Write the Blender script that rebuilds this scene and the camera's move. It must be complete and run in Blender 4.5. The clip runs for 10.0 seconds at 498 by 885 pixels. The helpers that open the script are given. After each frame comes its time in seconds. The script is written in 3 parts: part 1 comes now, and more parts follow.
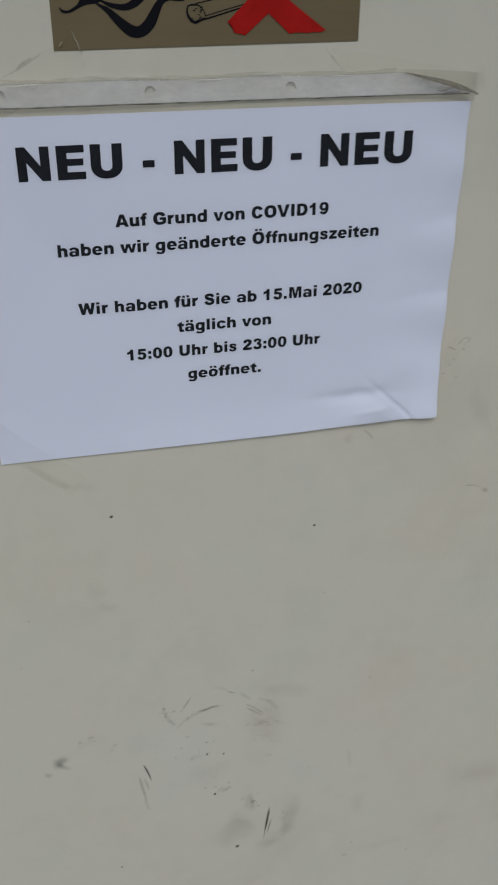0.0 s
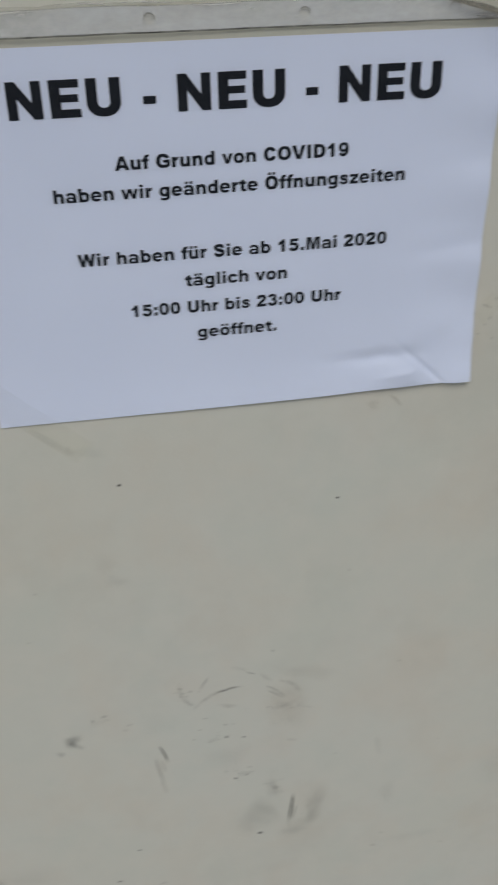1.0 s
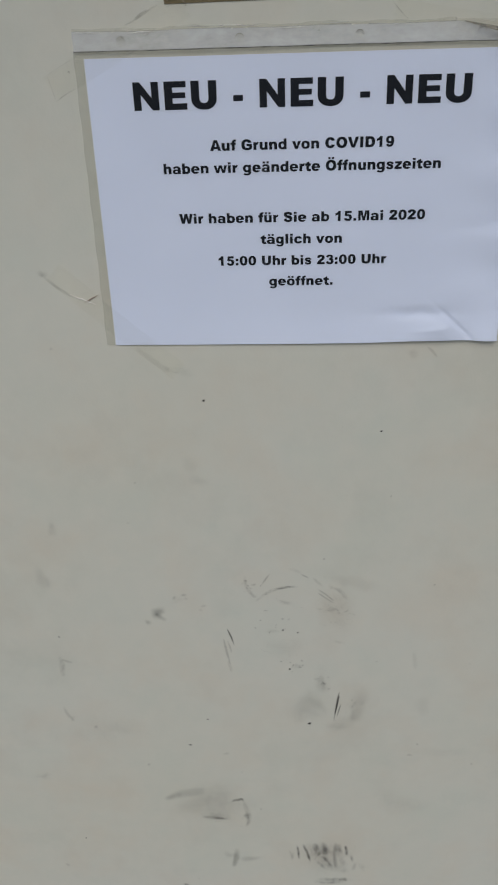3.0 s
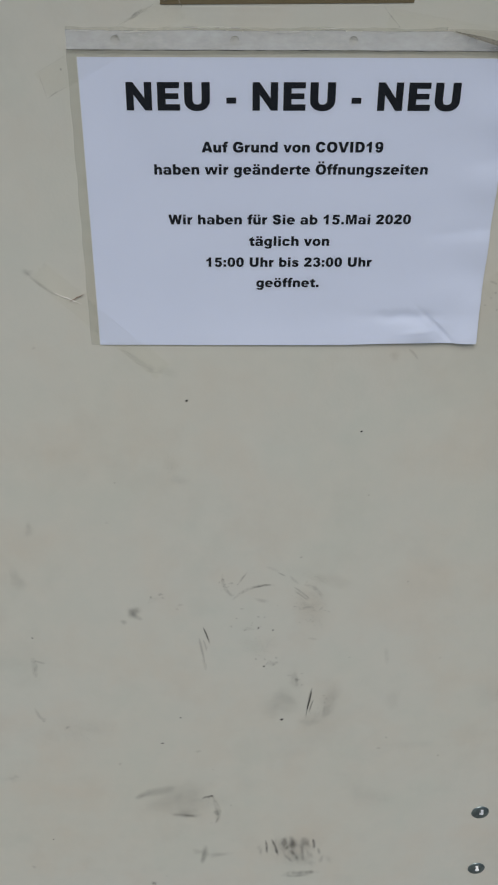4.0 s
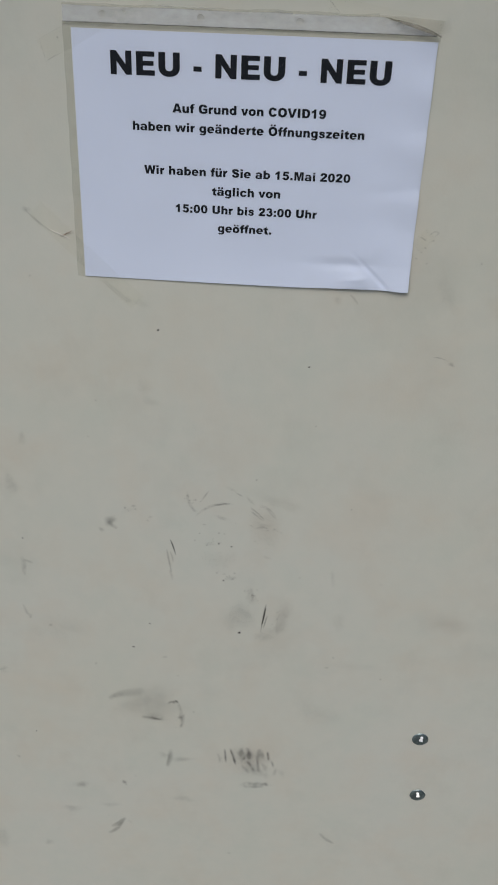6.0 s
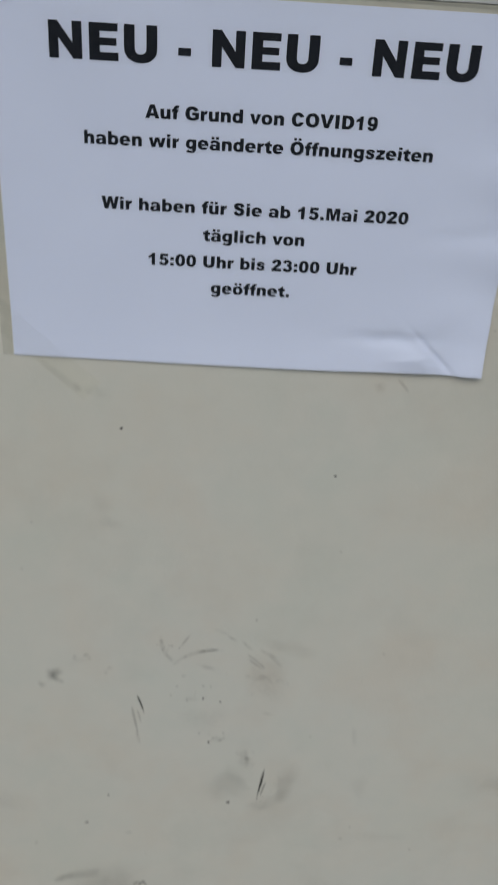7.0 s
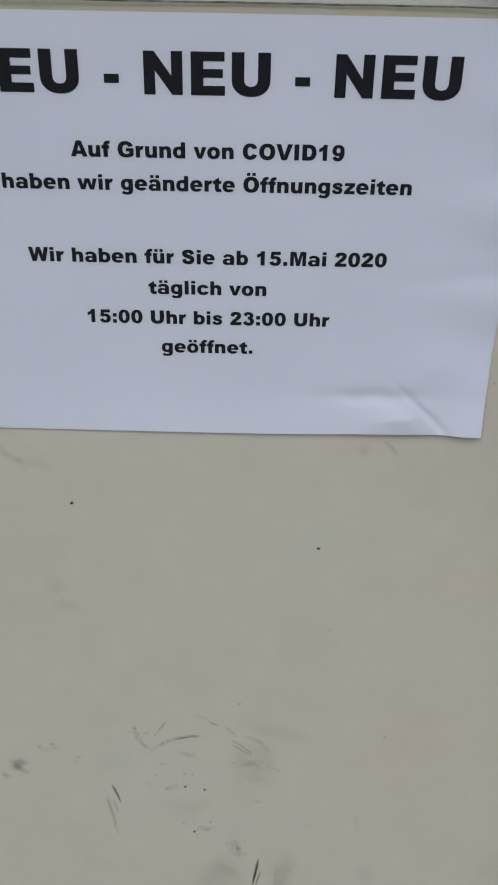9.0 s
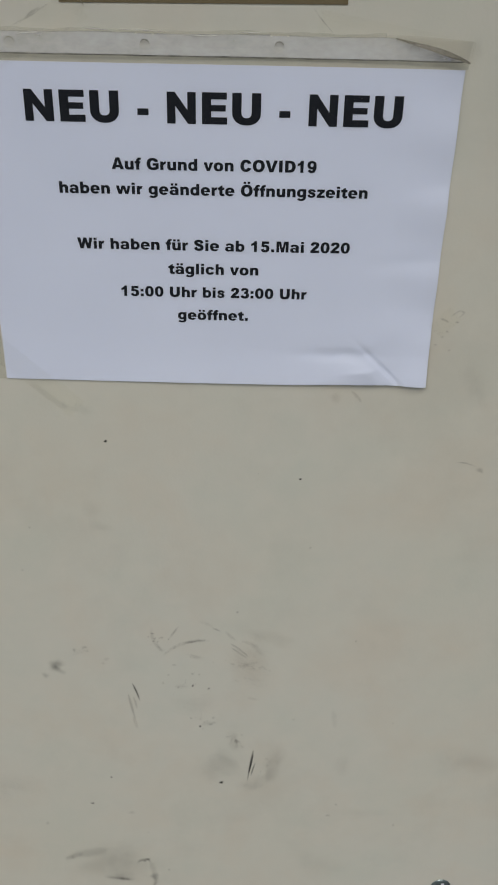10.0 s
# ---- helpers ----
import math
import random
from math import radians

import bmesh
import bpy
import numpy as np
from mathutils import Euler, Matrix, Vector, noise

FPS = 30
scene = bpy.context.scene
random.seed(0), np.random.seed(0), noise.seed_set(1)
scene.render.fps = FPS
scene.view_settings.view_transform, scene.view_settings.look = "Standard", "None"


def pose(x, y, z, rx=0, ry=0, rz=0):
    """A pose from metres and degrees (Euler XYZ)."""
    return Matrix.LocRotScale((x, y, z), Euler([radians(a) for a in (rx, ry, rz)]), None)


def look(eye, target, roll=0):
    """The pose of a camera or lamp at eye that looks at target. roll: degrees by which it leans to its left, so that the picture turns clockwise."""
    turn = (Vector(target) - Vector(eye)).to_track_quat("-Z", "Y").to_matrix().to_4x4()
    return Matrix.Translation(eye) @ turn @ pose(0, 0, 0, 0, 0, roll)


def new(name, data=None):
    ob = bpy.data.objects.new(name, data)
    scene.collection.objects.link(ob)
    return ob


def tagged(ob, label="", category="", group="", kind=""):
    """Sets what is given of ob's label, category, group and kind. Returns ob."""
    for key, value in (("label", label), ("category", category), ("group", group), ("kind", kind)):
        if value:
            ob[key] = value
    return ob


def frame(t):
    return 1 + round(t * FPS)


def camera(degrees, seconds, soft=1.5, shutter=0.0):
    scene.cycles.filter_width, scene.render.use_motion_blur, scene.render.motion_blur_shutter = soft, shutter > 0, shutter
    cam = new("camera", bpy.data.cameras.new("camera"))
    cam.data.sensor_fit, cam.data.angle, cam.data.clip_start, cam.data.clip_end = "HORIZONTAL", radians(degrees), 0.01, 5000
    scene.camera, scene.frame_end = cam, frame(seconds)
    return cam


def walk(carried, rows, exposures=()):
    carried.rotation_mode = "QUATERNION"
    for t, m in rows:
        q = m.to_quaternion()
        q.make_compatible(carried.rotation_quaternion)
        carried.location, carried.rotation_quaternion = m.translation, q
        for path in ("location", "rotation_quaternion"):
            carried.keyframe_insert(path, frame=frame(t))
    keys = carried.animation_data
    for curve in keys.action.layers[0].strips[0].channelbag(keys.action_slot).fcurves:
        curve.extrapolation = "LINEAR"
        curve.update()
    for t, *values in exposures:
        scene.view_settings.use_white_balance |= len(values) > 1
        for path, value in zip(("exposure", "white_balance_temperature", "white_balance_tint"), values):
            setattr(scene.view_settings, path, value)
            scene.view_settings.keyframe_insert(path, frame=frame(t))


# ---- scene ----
from mathutils.geometry import tessellate_polygon

cam = camera(30.8, 10.0, soft=1.8, shutter=0.35)
PATH = [
    (0, (-0.117, -0.52, 1.694), (0.311, 1.173, 0.718), 0.3),
    (0.2, (-0.122, -0.535, 1.694), (0.334, 1.161, 0.733), 0.0),
    (0.5, (-0.131, -0.515, 1.691), (0.349, 1.156, 0.702), 0.0),
    (0.8, (-0.111, -0.494, 1.677), (0.343, 1.18, 0.682), 0.8),
    (1, (-0.085, -0.496, 1.665), (0.218, 1.203, 0.654), -1.3),
    (1.2, (-0.043, -0.539, 1.666), (0.035, 1.201, 0.684), -4.8),
    (1.5, (0.008, -0.598, 1.674), (0.048, 1.149, 0.701), -3.1),
    (1.8, (0.042, -0.647, 1.68), (0.1, 1.115, 0.736), -1.6),
    (2, (0.051, -0.654, 1.685), (0.065, 1.103, 0.73), -2.1),
    (2.2, (0.048, -0.665, 1.685), (-0.013, 1.099, 0.743), -2.8),
    (2.5, (0.025, -0.664, 1.688), (-0.081, 1.088, 0.73), -2.8),
    (2.7, (0.009, -0.656, 1.685), (-0.097, 1.084, 0.706), -2.6),
    (3.8, (-0.053, -0.657, 1.693), (-0.022, 1.07, 0.685), 0.2),
    (4, (-0.055, -0.658, 1.693), (0.009, 1.068, 0.685), 0.5),
    (4.5, (-0.06, -0.661, 1.693), (0.038, 1.061, 0.681), 0.6),
    (5, (-0.035, -0.698, 1.695), (-0.05, 1.038, 0.701), -1.1),
    (5.2, (-0.012, -0.723, 1.691), (-0.072, 1.001, 0.68), -0.8),
    (5.5, (0.026, -0.771, 1.694), (-0.031, 0.957, 0.69), 2.0),
    (5.7, (0.045, -0.813, 1.691), (-0.021, 0.927, 0.709), 2.1),
    (6.8, (-0.011, -0.595, 1.657), (0.004, 1.121, 0.63), 3.2),
    (7, (-0.021, -0.524, 1.647), (0.059, 1.204, 0.642), 3.8),
    (7.2, (-0.027, -0.499, 1.649), (0.044, 1.232, 0.646), 2.7),
    (7.5, (-0.012, -0.517, 1.661), (0.037, 1.211, 0.655), 1.7),
    (8, (-0.002, -0.471, 1.655), (0.043, 1.245, 0.629), 1.7),
    (8.5, (0.0, -0.425, 1.643), (0.028, 1.294, 0.621), 1.5),
    (9, (0.016, -0.438, 1.648), (0.035, 1.288, 0.638), 1.2),
    (9.5, (0.015, -0.505, 1.667), (0.037, 1.223, 0.66), 1.2),
    (10, (0.017, -0.581, 1.684), (0.039, 1.152, 0.687), 1.3),
]
# the clip's own drift in exposure and white balance
TONE = [(0, -0.12, 6570, 10), (1, -0.05, 6530, 10), (2, -0.03, 6690, 10), (2.7, -0.03, 6560, 10), (4, -0.03, 6500, 10), (5, -0.03, 6500, 10), (5.7, 0.01, 6530, 10),
        (7, -0.08, 6480, 10), (8, -0.08, 6610, 10), (8.5, -0.07, 6600, 10), (9, -0.08, 6720, 10), (9.5, -0.07, 6850, 10), (10, -0.05, 6850, 10)]
walk(cam, [(t, look(eye, target, roll)) for t, eye, target, roll in PATH], TONE)

# ---- light ----
EXPOSURE = 0.0
scene.view_settings.exposure = EXPOSURE
SUN_HIGH, SUN_ROUND = radians(42), radians(190)
world = bpy.data.worlds.new("overcast_sky")
scene.world = world
world.use_nodes = True
sky = world.node_tree.nodes.new("ShaderNodeTexSky")
sky.sky_type, sky.sun_disc, sky.sun_elevation, sky.sun_rotation = "NISHITA", False, SUN_HIGH, SUN_ROUND
world.node_tree.links.new(sky.outputs[0], world.node_tree.nodes["Background"].inputs[0])
world.node_tree.nodes["Background"].inputs[1].default_value = 0.066
# the veiled sun, high in front of the wall
sun = bpy.data.lights.new("veiled_sun", "SUN")
sun.energy, sun.angle, sun.color = 1.62, radians(35), (1.0, 0.965, 0.895)
sun_ob = new("veiled_sun", sun)
toward = Vector((math.sin(SUN_ROUND) * math.cos(SUN_HIGH), math.cos(SUN_ROUND) * math.cos(SUN_HIGH), math.sin(SUN_HIGH)))
sun_ob.matrix_world = look(tuple(toward * 20), (0, 0, 0))


# ---- materials ----
def material(name):
    m = bpy.data.materials.new(name)
    m.use_nodes = True
    t = m.node_tree
    return m, t, t.nodes["Principled BSDF"], t.nodes["Material Output"]


def node(t, kind, **sockets):
    n = t.nodes.new(kind)
    for key, value in sockets.items():
        n.inputs[key.replace("_", " ")].default_value = value
    return n


def noise_of(t, scale, detail=3.0, rough=0.5, stretch=(1, 1, 1)):
    co = t.nodes.new("ShaderNodeTexCoord")
    mp = node(t, "ShaderNodeMapping", Scale=stretch)
    n = node(t, "ShaderNodeTexNoise", Scale=scale, Detail=detail, Roughness=rough)
    t.links.new(co.outputs["Object"], mp.inputs["Vector"])
    t.links.new(mp.outputs[0], n.inputs["Vector"])
    return n.outputs["Fac"]


def ramp(t, fac, stops):
    r = t.nodes.new("ShaderNodeValToRGB")
    while len(r.color_ramp.elements) < len(stops):
        r.color_ramp.elements.new(0.5)
    for e, (p, c) in zip(r.color_ramp.elements, stops):
        e.position, e.color = p, (*c, 1) if len(c) == 3 else c
    t.links.new(fac, r.inputs[0])
    return r.outputs[0]


def mixed(t, kind, a, b, fac):
    m = t.nodes.new("ShaderNodeMix")
    m.data_type, m.blend_type = "RGBA", kind
    for sock, value in ((m.inputs[0], fac), (m.inputs[6], a), (m.inputs[7], b)):
        if isinstance(value, bpy.types.NodeSocket):
            t.links.new(value, sock)
        else:
            sock.default_value = value if not isinstance(value, tuple) else (*value, 1)
    return m.outputs[2]


def bump(t, bsdf, height, strength, distance):
    b = node(t, "ShaderNodeBump", Strength=strength, Distance=distance)
    t.links.new(height, b.inputs["Height"])
    t.links.new(b.outputs[0], bsdf.inputs["Normal"])


def painted(name, a, b, rough, peel=0.25):
    """Rolled paint: broad uneven tone, fine mottling, orange peel."""
    m, t, bsdf, _ = material(name)
    broad = ramp(t, noise_of(t, 3.2, 2.0), [(0.3, a), (0.7, b)])
    fine = ramp(t, noise_of(t, 46, 4.0, 0.6), [(0.3, (0.965, 0.97, 0.97)), (0.7, (1.0, 0.995, 0.99))])
    hue = ramp(t, noise_of(t, 11, 3.0, 0.6), [(0.30, (0.965, 0.99, 0.99)), (0.5, (1, 1, 1)), (0.70, (1.0, 0.965, 0.945))])
    dirt = ramp(t, noise_of(t, 9, 5.0, 0.65), [(0.52, (1, 1, 1)), (0.78, (0.93, 0.925, 0.92))])
    col = mixed(t, "MULTIPLY", mixed(t, "MULTIPLY", mixed(t, "MULTIPLY", broad, hue, 1.0), fine, 1.0), dirt, 1.0)
    t.links.new(col, bsdf.inputs["Base Color"])
    t.links.new(ramp(t, noise_of(t, 14, 3.0), [(0.3, (rough - 0.06,) * 3), (0.7, (rough + 0.08,) * 3)]), bsdf.inputs["Roughness"])
    bump(t, bsdf, noise_of(t, 380, 2.0), peel, 0.0004)
    return m


WALL_PAINT = painted("cream_grey_gloss_paint", (0.655, 0.650, 0.572), (0.665, 0.667, 0.605), 0.40)
ROOM_PAINT = painted("white_wall_paint", (0.50, 0.49, 0.47), (0.55, 0.54, 0.52), 0.8)
CONCRETE = painted("grey_concrete", (0.19, 0.19, 0.185), (0.24, 0.24, 0.23), 0.6)


def paper_material():
    m, t, bsdf, _ = material("white_copy_paper")
    c = ramp(t, noise_of(t, 16, 3.0), [(0.3, (0.695, 0.762, 0.925)), (0.7, (0.715, 0.782, 0.945))])
    t.links.new(c, bsdf.inputs["Base Color"])
    bsdf.inputs["Roughness"].default_value = 0.6
    bump(t, bsdf, noise_of(t, 30, 3.0), 0.12, 0.002)
    return m


PAPER = paper_material()


def plain(name, c, rough, metal=0.0, vary=0.12, scale=90):
    m, t, bsdf, _ = material(name)
    lo = tuple(v * (1 - vary) for v in c)
    hi = tuple(min(1, v * (1 + vary)) for v in c)
    t.links.new(ramp(t, noise_of(t, scale, 4.0), [(0.3, lo), (0.7, hi)]), bsdf.inputs["Base Color"])
    bsdf.inputs["Roughness"].default_value, bsdf.inputs["Metallic"].default_value = rough, metal
    return m


TONER = plain("black_toner", (0.014, 0.017, 0.024), 0.9)
TONER.node_tree.nodes["Principled BSDF"].inputs["Specular IOR Level"].default_value = 0.15
INK_BLACK = plain("black_print", (0.006, 0.007, 0.011), 0.8)
INK_RED = plain("red_print", (0.40, 0.012, 0.010), 0.8)
for ink in (INK_BLACK, INK_RED):
    ink.node_tree.nodes["Principled BSDF"].inputs["Specular IOR Level"].default_value = 0.12
ZINC = plain("zinc_plated_steel", (0.30, 0.37, 0.38), 0.40, 1.0, 0.3, 220)
HIGHLIGHT_STEEL = plain("highlight_steel", (0.95, 0.97, 0.97), 0.42, 1.0)
DARK_SLOT = plain("dark_screw_slot", (0.05, 0.05, 0.05), 0.6)


def gold_material():
    m, t, bsdf, _ = material("gold_bronze_foil")
    c = ramp(t, noise_of(t, 7, 2.0), [(0.3, (0.165, 0.130, 0.070)), (0.7, (0.205, 0.168, 0.095))])
    grain = ramp(t, noise_of(t, 300, 3.0, 0.6, (0.05, 1, 1)), [(0.3, (0.94, 0.94, 0.94)), (0.7, (1, 1, 1))])
    t.links.new(mixed(t, "MULTIPLY", c, grain, 1.0), bsdf.inputs["Base Color"])
    bsdf.inputs["Metallic"].default_value, bsdf.inputs["Roughness"].default_value = 0.2, 0.6
    return m


GOLD = gold_material()


def film(name, tint, haze, haze_colour, rough, wrinkle=0.0, ior=1.3, mottle=0.4, stretch=(1, 1, 1)):
    """Clear plastic: mostly see-through, a little milky, glossy by Fresnel."""
    m, t, bsdf, out = material(name)
    t.nodes.remove(bsdf)
    clear = node(t, "ShaderNodeBsdfTransparent", Color=(*tint, 1))
    milk = node(t, "ShaderNodeBsdfDiffuse", Color=(*haze_colour, 1))
    gloss = node(t, "ShaderNodeBsdfGlossy", Roughness=rough)
    fres = node(t, "ShaderNodeFresnel", IOR=ior)
    a, b = t.nodes.new("ShaderNodeMixShader"), t.nodes.new("ShaderNodeMixShader")
    amount = ramp(t, noise_of(t, 60, 4.0, 0.6, stretch), [(0.3, (haze * (1 - mottle),) * 3), (0.75, (haze * (1 + mottle),) * 3)])
    t.links.new(amount, a.inputs[0])
    t.links.new(clear.outputs[0], a.inputs[1])
    t.links.new(milk.outputs[0], a.inputs[2])
    t.links.new(fres.outputs[0], b.inputs[0])
    t.links.new(a.outputs[0], b.inputs[1])
    t.links.new(gloss.outputs[0], b.inputs[2])
    if wrinkle:
        bp = node(t, "ShaderNodeBump", Strength=wrinkle, Distance=0.002)
        t.links.new(noise_of(t, 70, 3.0), bp.inputs["Height"])
        t.links.new(bp.outputs[0], gloss.inputs["Normal"])
    t.links.new(b.outputs[0], out.inputs[0])
    return m


SLEEVE_FILM = film("clear_sleeve_film", (0.985, 0.985, 0.98), 0.004, (0.6, 0.62, 0.6), 0.3, 0.25, 1.2)
SLEEVE_EDGE = film("sleeve_edge_film", (0.865, 0.87, 0.86), 0.10, (0.48, 0.485, 0.46), 0.28, 0.5, 1.3, 0.6)
SLEEVE_STRIP = film("milky_binding_strip", (0.96, 0.97, 0.985), 0.46, (0.66, 0.68, 0.71), 0.22, 1.0, 1.4, 0.34, (0.55, 1, 1.1))
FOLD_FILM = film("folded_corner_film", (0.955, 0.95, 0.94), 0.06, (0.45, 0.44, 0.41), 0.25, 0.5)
FOLD_SHADE = film("painted_fold_shade", (0.50, 0.485, 0.46), 0.22, (0.20, 0.195, 0.18), 0.3, 0.6)
TAPE = film("clear_adhesive_tape", (0.980, 0.980, 0.974), 0.006, (0.42, 0.42, 0.39), 0.25, 0.3, 1.15)


def mark_material(name, colour, breakup, grain, stretch=(1, 1, 1)):
    """Dirt and rubber rubbed onto the paint; how thickly it lies is the mesh's 'cover'."""
    m, t, bsdf, out = material(name)
    bsdf.inputs["Base Color"].default_value = (*colour, 1)
    bsdf.inputs["Roughness"].default_value = 0.7
    at = t.nodes.new("ShaderNodeAttribute")
    at.attribute_name = "cover"
    spots = ramp(t, noise_of(t, grain, 4.0, 0.65, stretch), [(0.5 - 0.25 * (1 - breakup), (1 - breakup,) * 3), (0.62, (1, 1, 1))])
    k = t.nodes.new("ShaderNodeMath")
    k.operation, k.use_clamp = "MULTIPLY", True
    t.links.new(at.outputs["Fac"], k.inputs[0])
    t.links.new(spots, k.inputs[1])
    clear = t.nodes.new("ShaderNodeBsdfTransparent")
    mix = t.nodes.new("ShaderNodeMixShader")
    t.links.new(k.outputs[0], mix.inputs[0])
    t.links.new(clear.outputs[0], mix.inputs[1])
    t.links.new(bsdf.outputs[0], mix.inputs[2])
    t.links.new(mix.outputs[0], out.inputs[0])
    return m


RUBBER = mark_material("black_rubber_scuff", (0.035, 0.035, 0.034), 0.7, 330)
GREY_DIRT = mark_material("grey_hand_dirt", (0.16, 0.155, 0.145), 0.55, 75)
SOFT_DIRT = mark_material("soft_grey_smear", (0.15, 0.15, 0.145), 0.3, 60)
BROWN_DIRT = mark_material("brownish_stain", (0.36, 0.27, 0.20), 0.6, 60)
PALM_DIRT = mark_material("palm_print_grime", (0.10, 0.095, 0.092), 0.7, 190, (1, 1, 0.45))
SPECK = mark_material("black_speck", (0.02, 0.02, 0.02), 0.1, 500)
GLINT = plain("painted_tape_glint", (0.85, 0.83, 0.78), 0.3)


# ---- building helpers ----
def mesh_object(name, bm, mat, parent=None, label="", smooth=False):
    me = bpy.data.meshes.new(name)
    bm.to_mesh(me)
    bm.free()
    me.materials.append(mat)
    if smooth:
        me.shade_smooth()
        me.set_sharp_from_angle(angle=radians(50))
    ob = new(name, me)
    if parent is not None:
        ob.parent = parent
    if label:
        ob["label"] = label
    return ob


def part(name, bm, mat, parent, label="", smooth=False):
    return mesh_object(name, bm, mat, parent, label, smooth)


def add_box(bm, x0, x1, y0, y1, z0, z1):
    m = Matrix.Translation(((x0 + x1) / 2, (y0 + y1) / 2, (z0 + z1) / 2)) @ Matrix.Diagonal((x1 - x0, y1 - y0, z1 - z0, 1))
    return bmesh.ops.create_cube(bm, size=1, matrix=m)["verts"]


def box_thing(name, mat, *boxes):
    bm = bmesh.new()
    for b in boxes:
        add_box(bm, *b)
    return mesh_object(name, bm, mat)


def thing(name, label, category, group=""):
    return tagged(new(name), label, category, group)


# ---- the place: a painted front wall, an added shade slab above, open to the sky ----
wall_north = tagged(box_thing("wall_north", WALL_PAINT, (-3.0, 3.0, 0, 0.2, 0, 3.0)),
                    "smooth cream-grey painted wall panel, scuffed and smudged low down", "wall", kind="structure")
# unseen slab, added only to darken the upper wall
tagged(box_thing("canopy", ROOM_PAINT, (-2.0, 2.0, -0.64, -0.002, 2.45, 2.57)), "plain white unseen slab, added to shade the top of the wall", "canopy", kind="structure")
# unseen wall behind the camera, added to close the place for reflections
wall_south = tagged(box_thing("wall_south", ROOM_PAINT, (-6.0, 6.0, -7.2, -7.0, 0, 3.2)), "plain off-white unseen wall, added to close the place", "wall", kind="structure")
ground_bm = bmesh.new()
bmesh.ops.create_grid(ground_bm, x_segments=40, y_segments=40, size=400)
tagged(mesh_object("ground", ground_bm, CONCRETE), "plain grey concrete ground", "ground", kind="structure")

# ---- the notice: an A4 sheet, landscape, in a punched plastic sleeve ----
L, R, BOT, HIGH = -0.1485, 0.1485, 1.400, 1.610


def smooth01(v):
    v = min(1.0, max(0.0, v))
    return v * v * (3 - 2 * v)


def stand_off(x, z):
    """How far the sheet stands off the wall: nearly flat, bellied at its lower edge, creased at the lower corner."""
    d = 0.0012 + 0.0005 * math.sin(x * 24 + 0.6) * math.sin((z - 1.4) * 21)
    d += 0.0020 * (max(0.0, 1.434 - z) / 0.034) ** 2 * math.exp(-((x - 0.05) / 0.13) ** 2)
    d += 0.0016 * math.exp(-((x - 0.105) / 0.05) ** 2 - ((z - 1.415) / 0.035) ** 2)
    # ripples that run in from the far edge
    d += 0.0007 * math.exp(-((x - 0.150) / 0.030) ** 2) * (1 + math.sin((z - 1.405) * 135 + x * 30))
    # the lower corner, bent along a crease, and a small buckle beside it
    s = (x - 0.107) * 0.69 + (z - 1.423) * 0.72
    u = (x - 0.107) * 0.72 - (z - 1.423) * 0.69
    near = math.exp(-((u - 0.014) / 0.020) ** 2)
    d -= 0.0013 * near * math.exp(-(s / 0.0017) ** 2)
    d += 0.0023 * near * smooth01(-s / 0.012) * math.exp(-((x - 0.10) / 0.03) ** 2) * math.exp(-((z - 1.410) / 0.010) ** 2)
    d += 0.0032 * smooth01((x - 0.120) / 0.025) * smooth01((1.428 - z) / 0.025)
    d -= 0.0014 * math.exp(-((z - 1.4225 - 0.0006 * math.sin(x * 300)) / 0.0045) ** 2) * math.exp(-((x - 0.088) / 0.026) ** 2)
    d += 0.0005 * math.exp(-((z - 1.4100 - 0.12 * (x - 0.10)) / 0.0023) ** 2) * smooth01((x - 0.080) / 0.020) * smooth01((0.117 - x) / 0.008)
    # a shallow valley that climbs from the crease to the side edge
    d -= 0.0004 * math.exp(-((z - 1.424 - 0.45 * (x - 0.110)) / 0.0080) ** 2) * smooth01((x - 0.108) / 0.012)
    # soft dents along the side, where the sleeve pulls
    d -= 0.0006 * math.exp(-((z - 1.4900 - 0.10 * (x - 0.13)) / 0.0060) ** 2) * smooth01((x - 0.085) / 0.045)
    d -= 0.0004 * math.exp(-((z - 1.5390 - 0.15 * (x - 0.13)) / 0.0060) ** 2) * smooth01((x - 0.100) / 0.040)
    return max(0.0006, d)


def sheet_mesh(x0, x1, z0, z1, nx, nz, lift, thick, edge=None):
    """A thin sheet that follows stand_off, with its thickness towards the wall."""
    bm = bmesh.new()
    rows = []
    for j in range(nz + 1):
        row = []
        for i in range(nx + 1):
            x, z = x0 + (x1 - x0) * i / nx, z0 + (z1 - z0) * j / nz
            if edge:
                x, z = edge(x, z, i / nx, j / nz)
            row.append(bm.verts.new((x, -(stand_off(x, z) + lift), z)))
        rows.append(row)
    for j in range(nz):
        for i in range(nx):
            bm.faces.new((rows[j][i], rows[j][i + 1], rows[j + 1][i + 1], rows[j + 1][i]))
    if thick:
        geo = bmesh.ops.extrude_face_region(bm, geom=bm.faces[:])
        for v in geo["geom"]:
            if isinstance(v, bmesh.types.BMVert):
                v.co.y += thick
        bmesh.ops.recalc_face_normals(bm, faces=bm.faces[:])
    return bm


def lower_edge(x, z, u, v):
    """The sheet's lower edge runs slightly bowed."""
    return x, z - (1 - v) ** 3 * 0.0006 * math.sin(u * math.pi) + (1 - v) ** 6 * (0.0012 * math.exp(-((x - 0.095) / 0.032) ** 2) + 0.0005 * smooth01((x - 0.085) / 0.035))


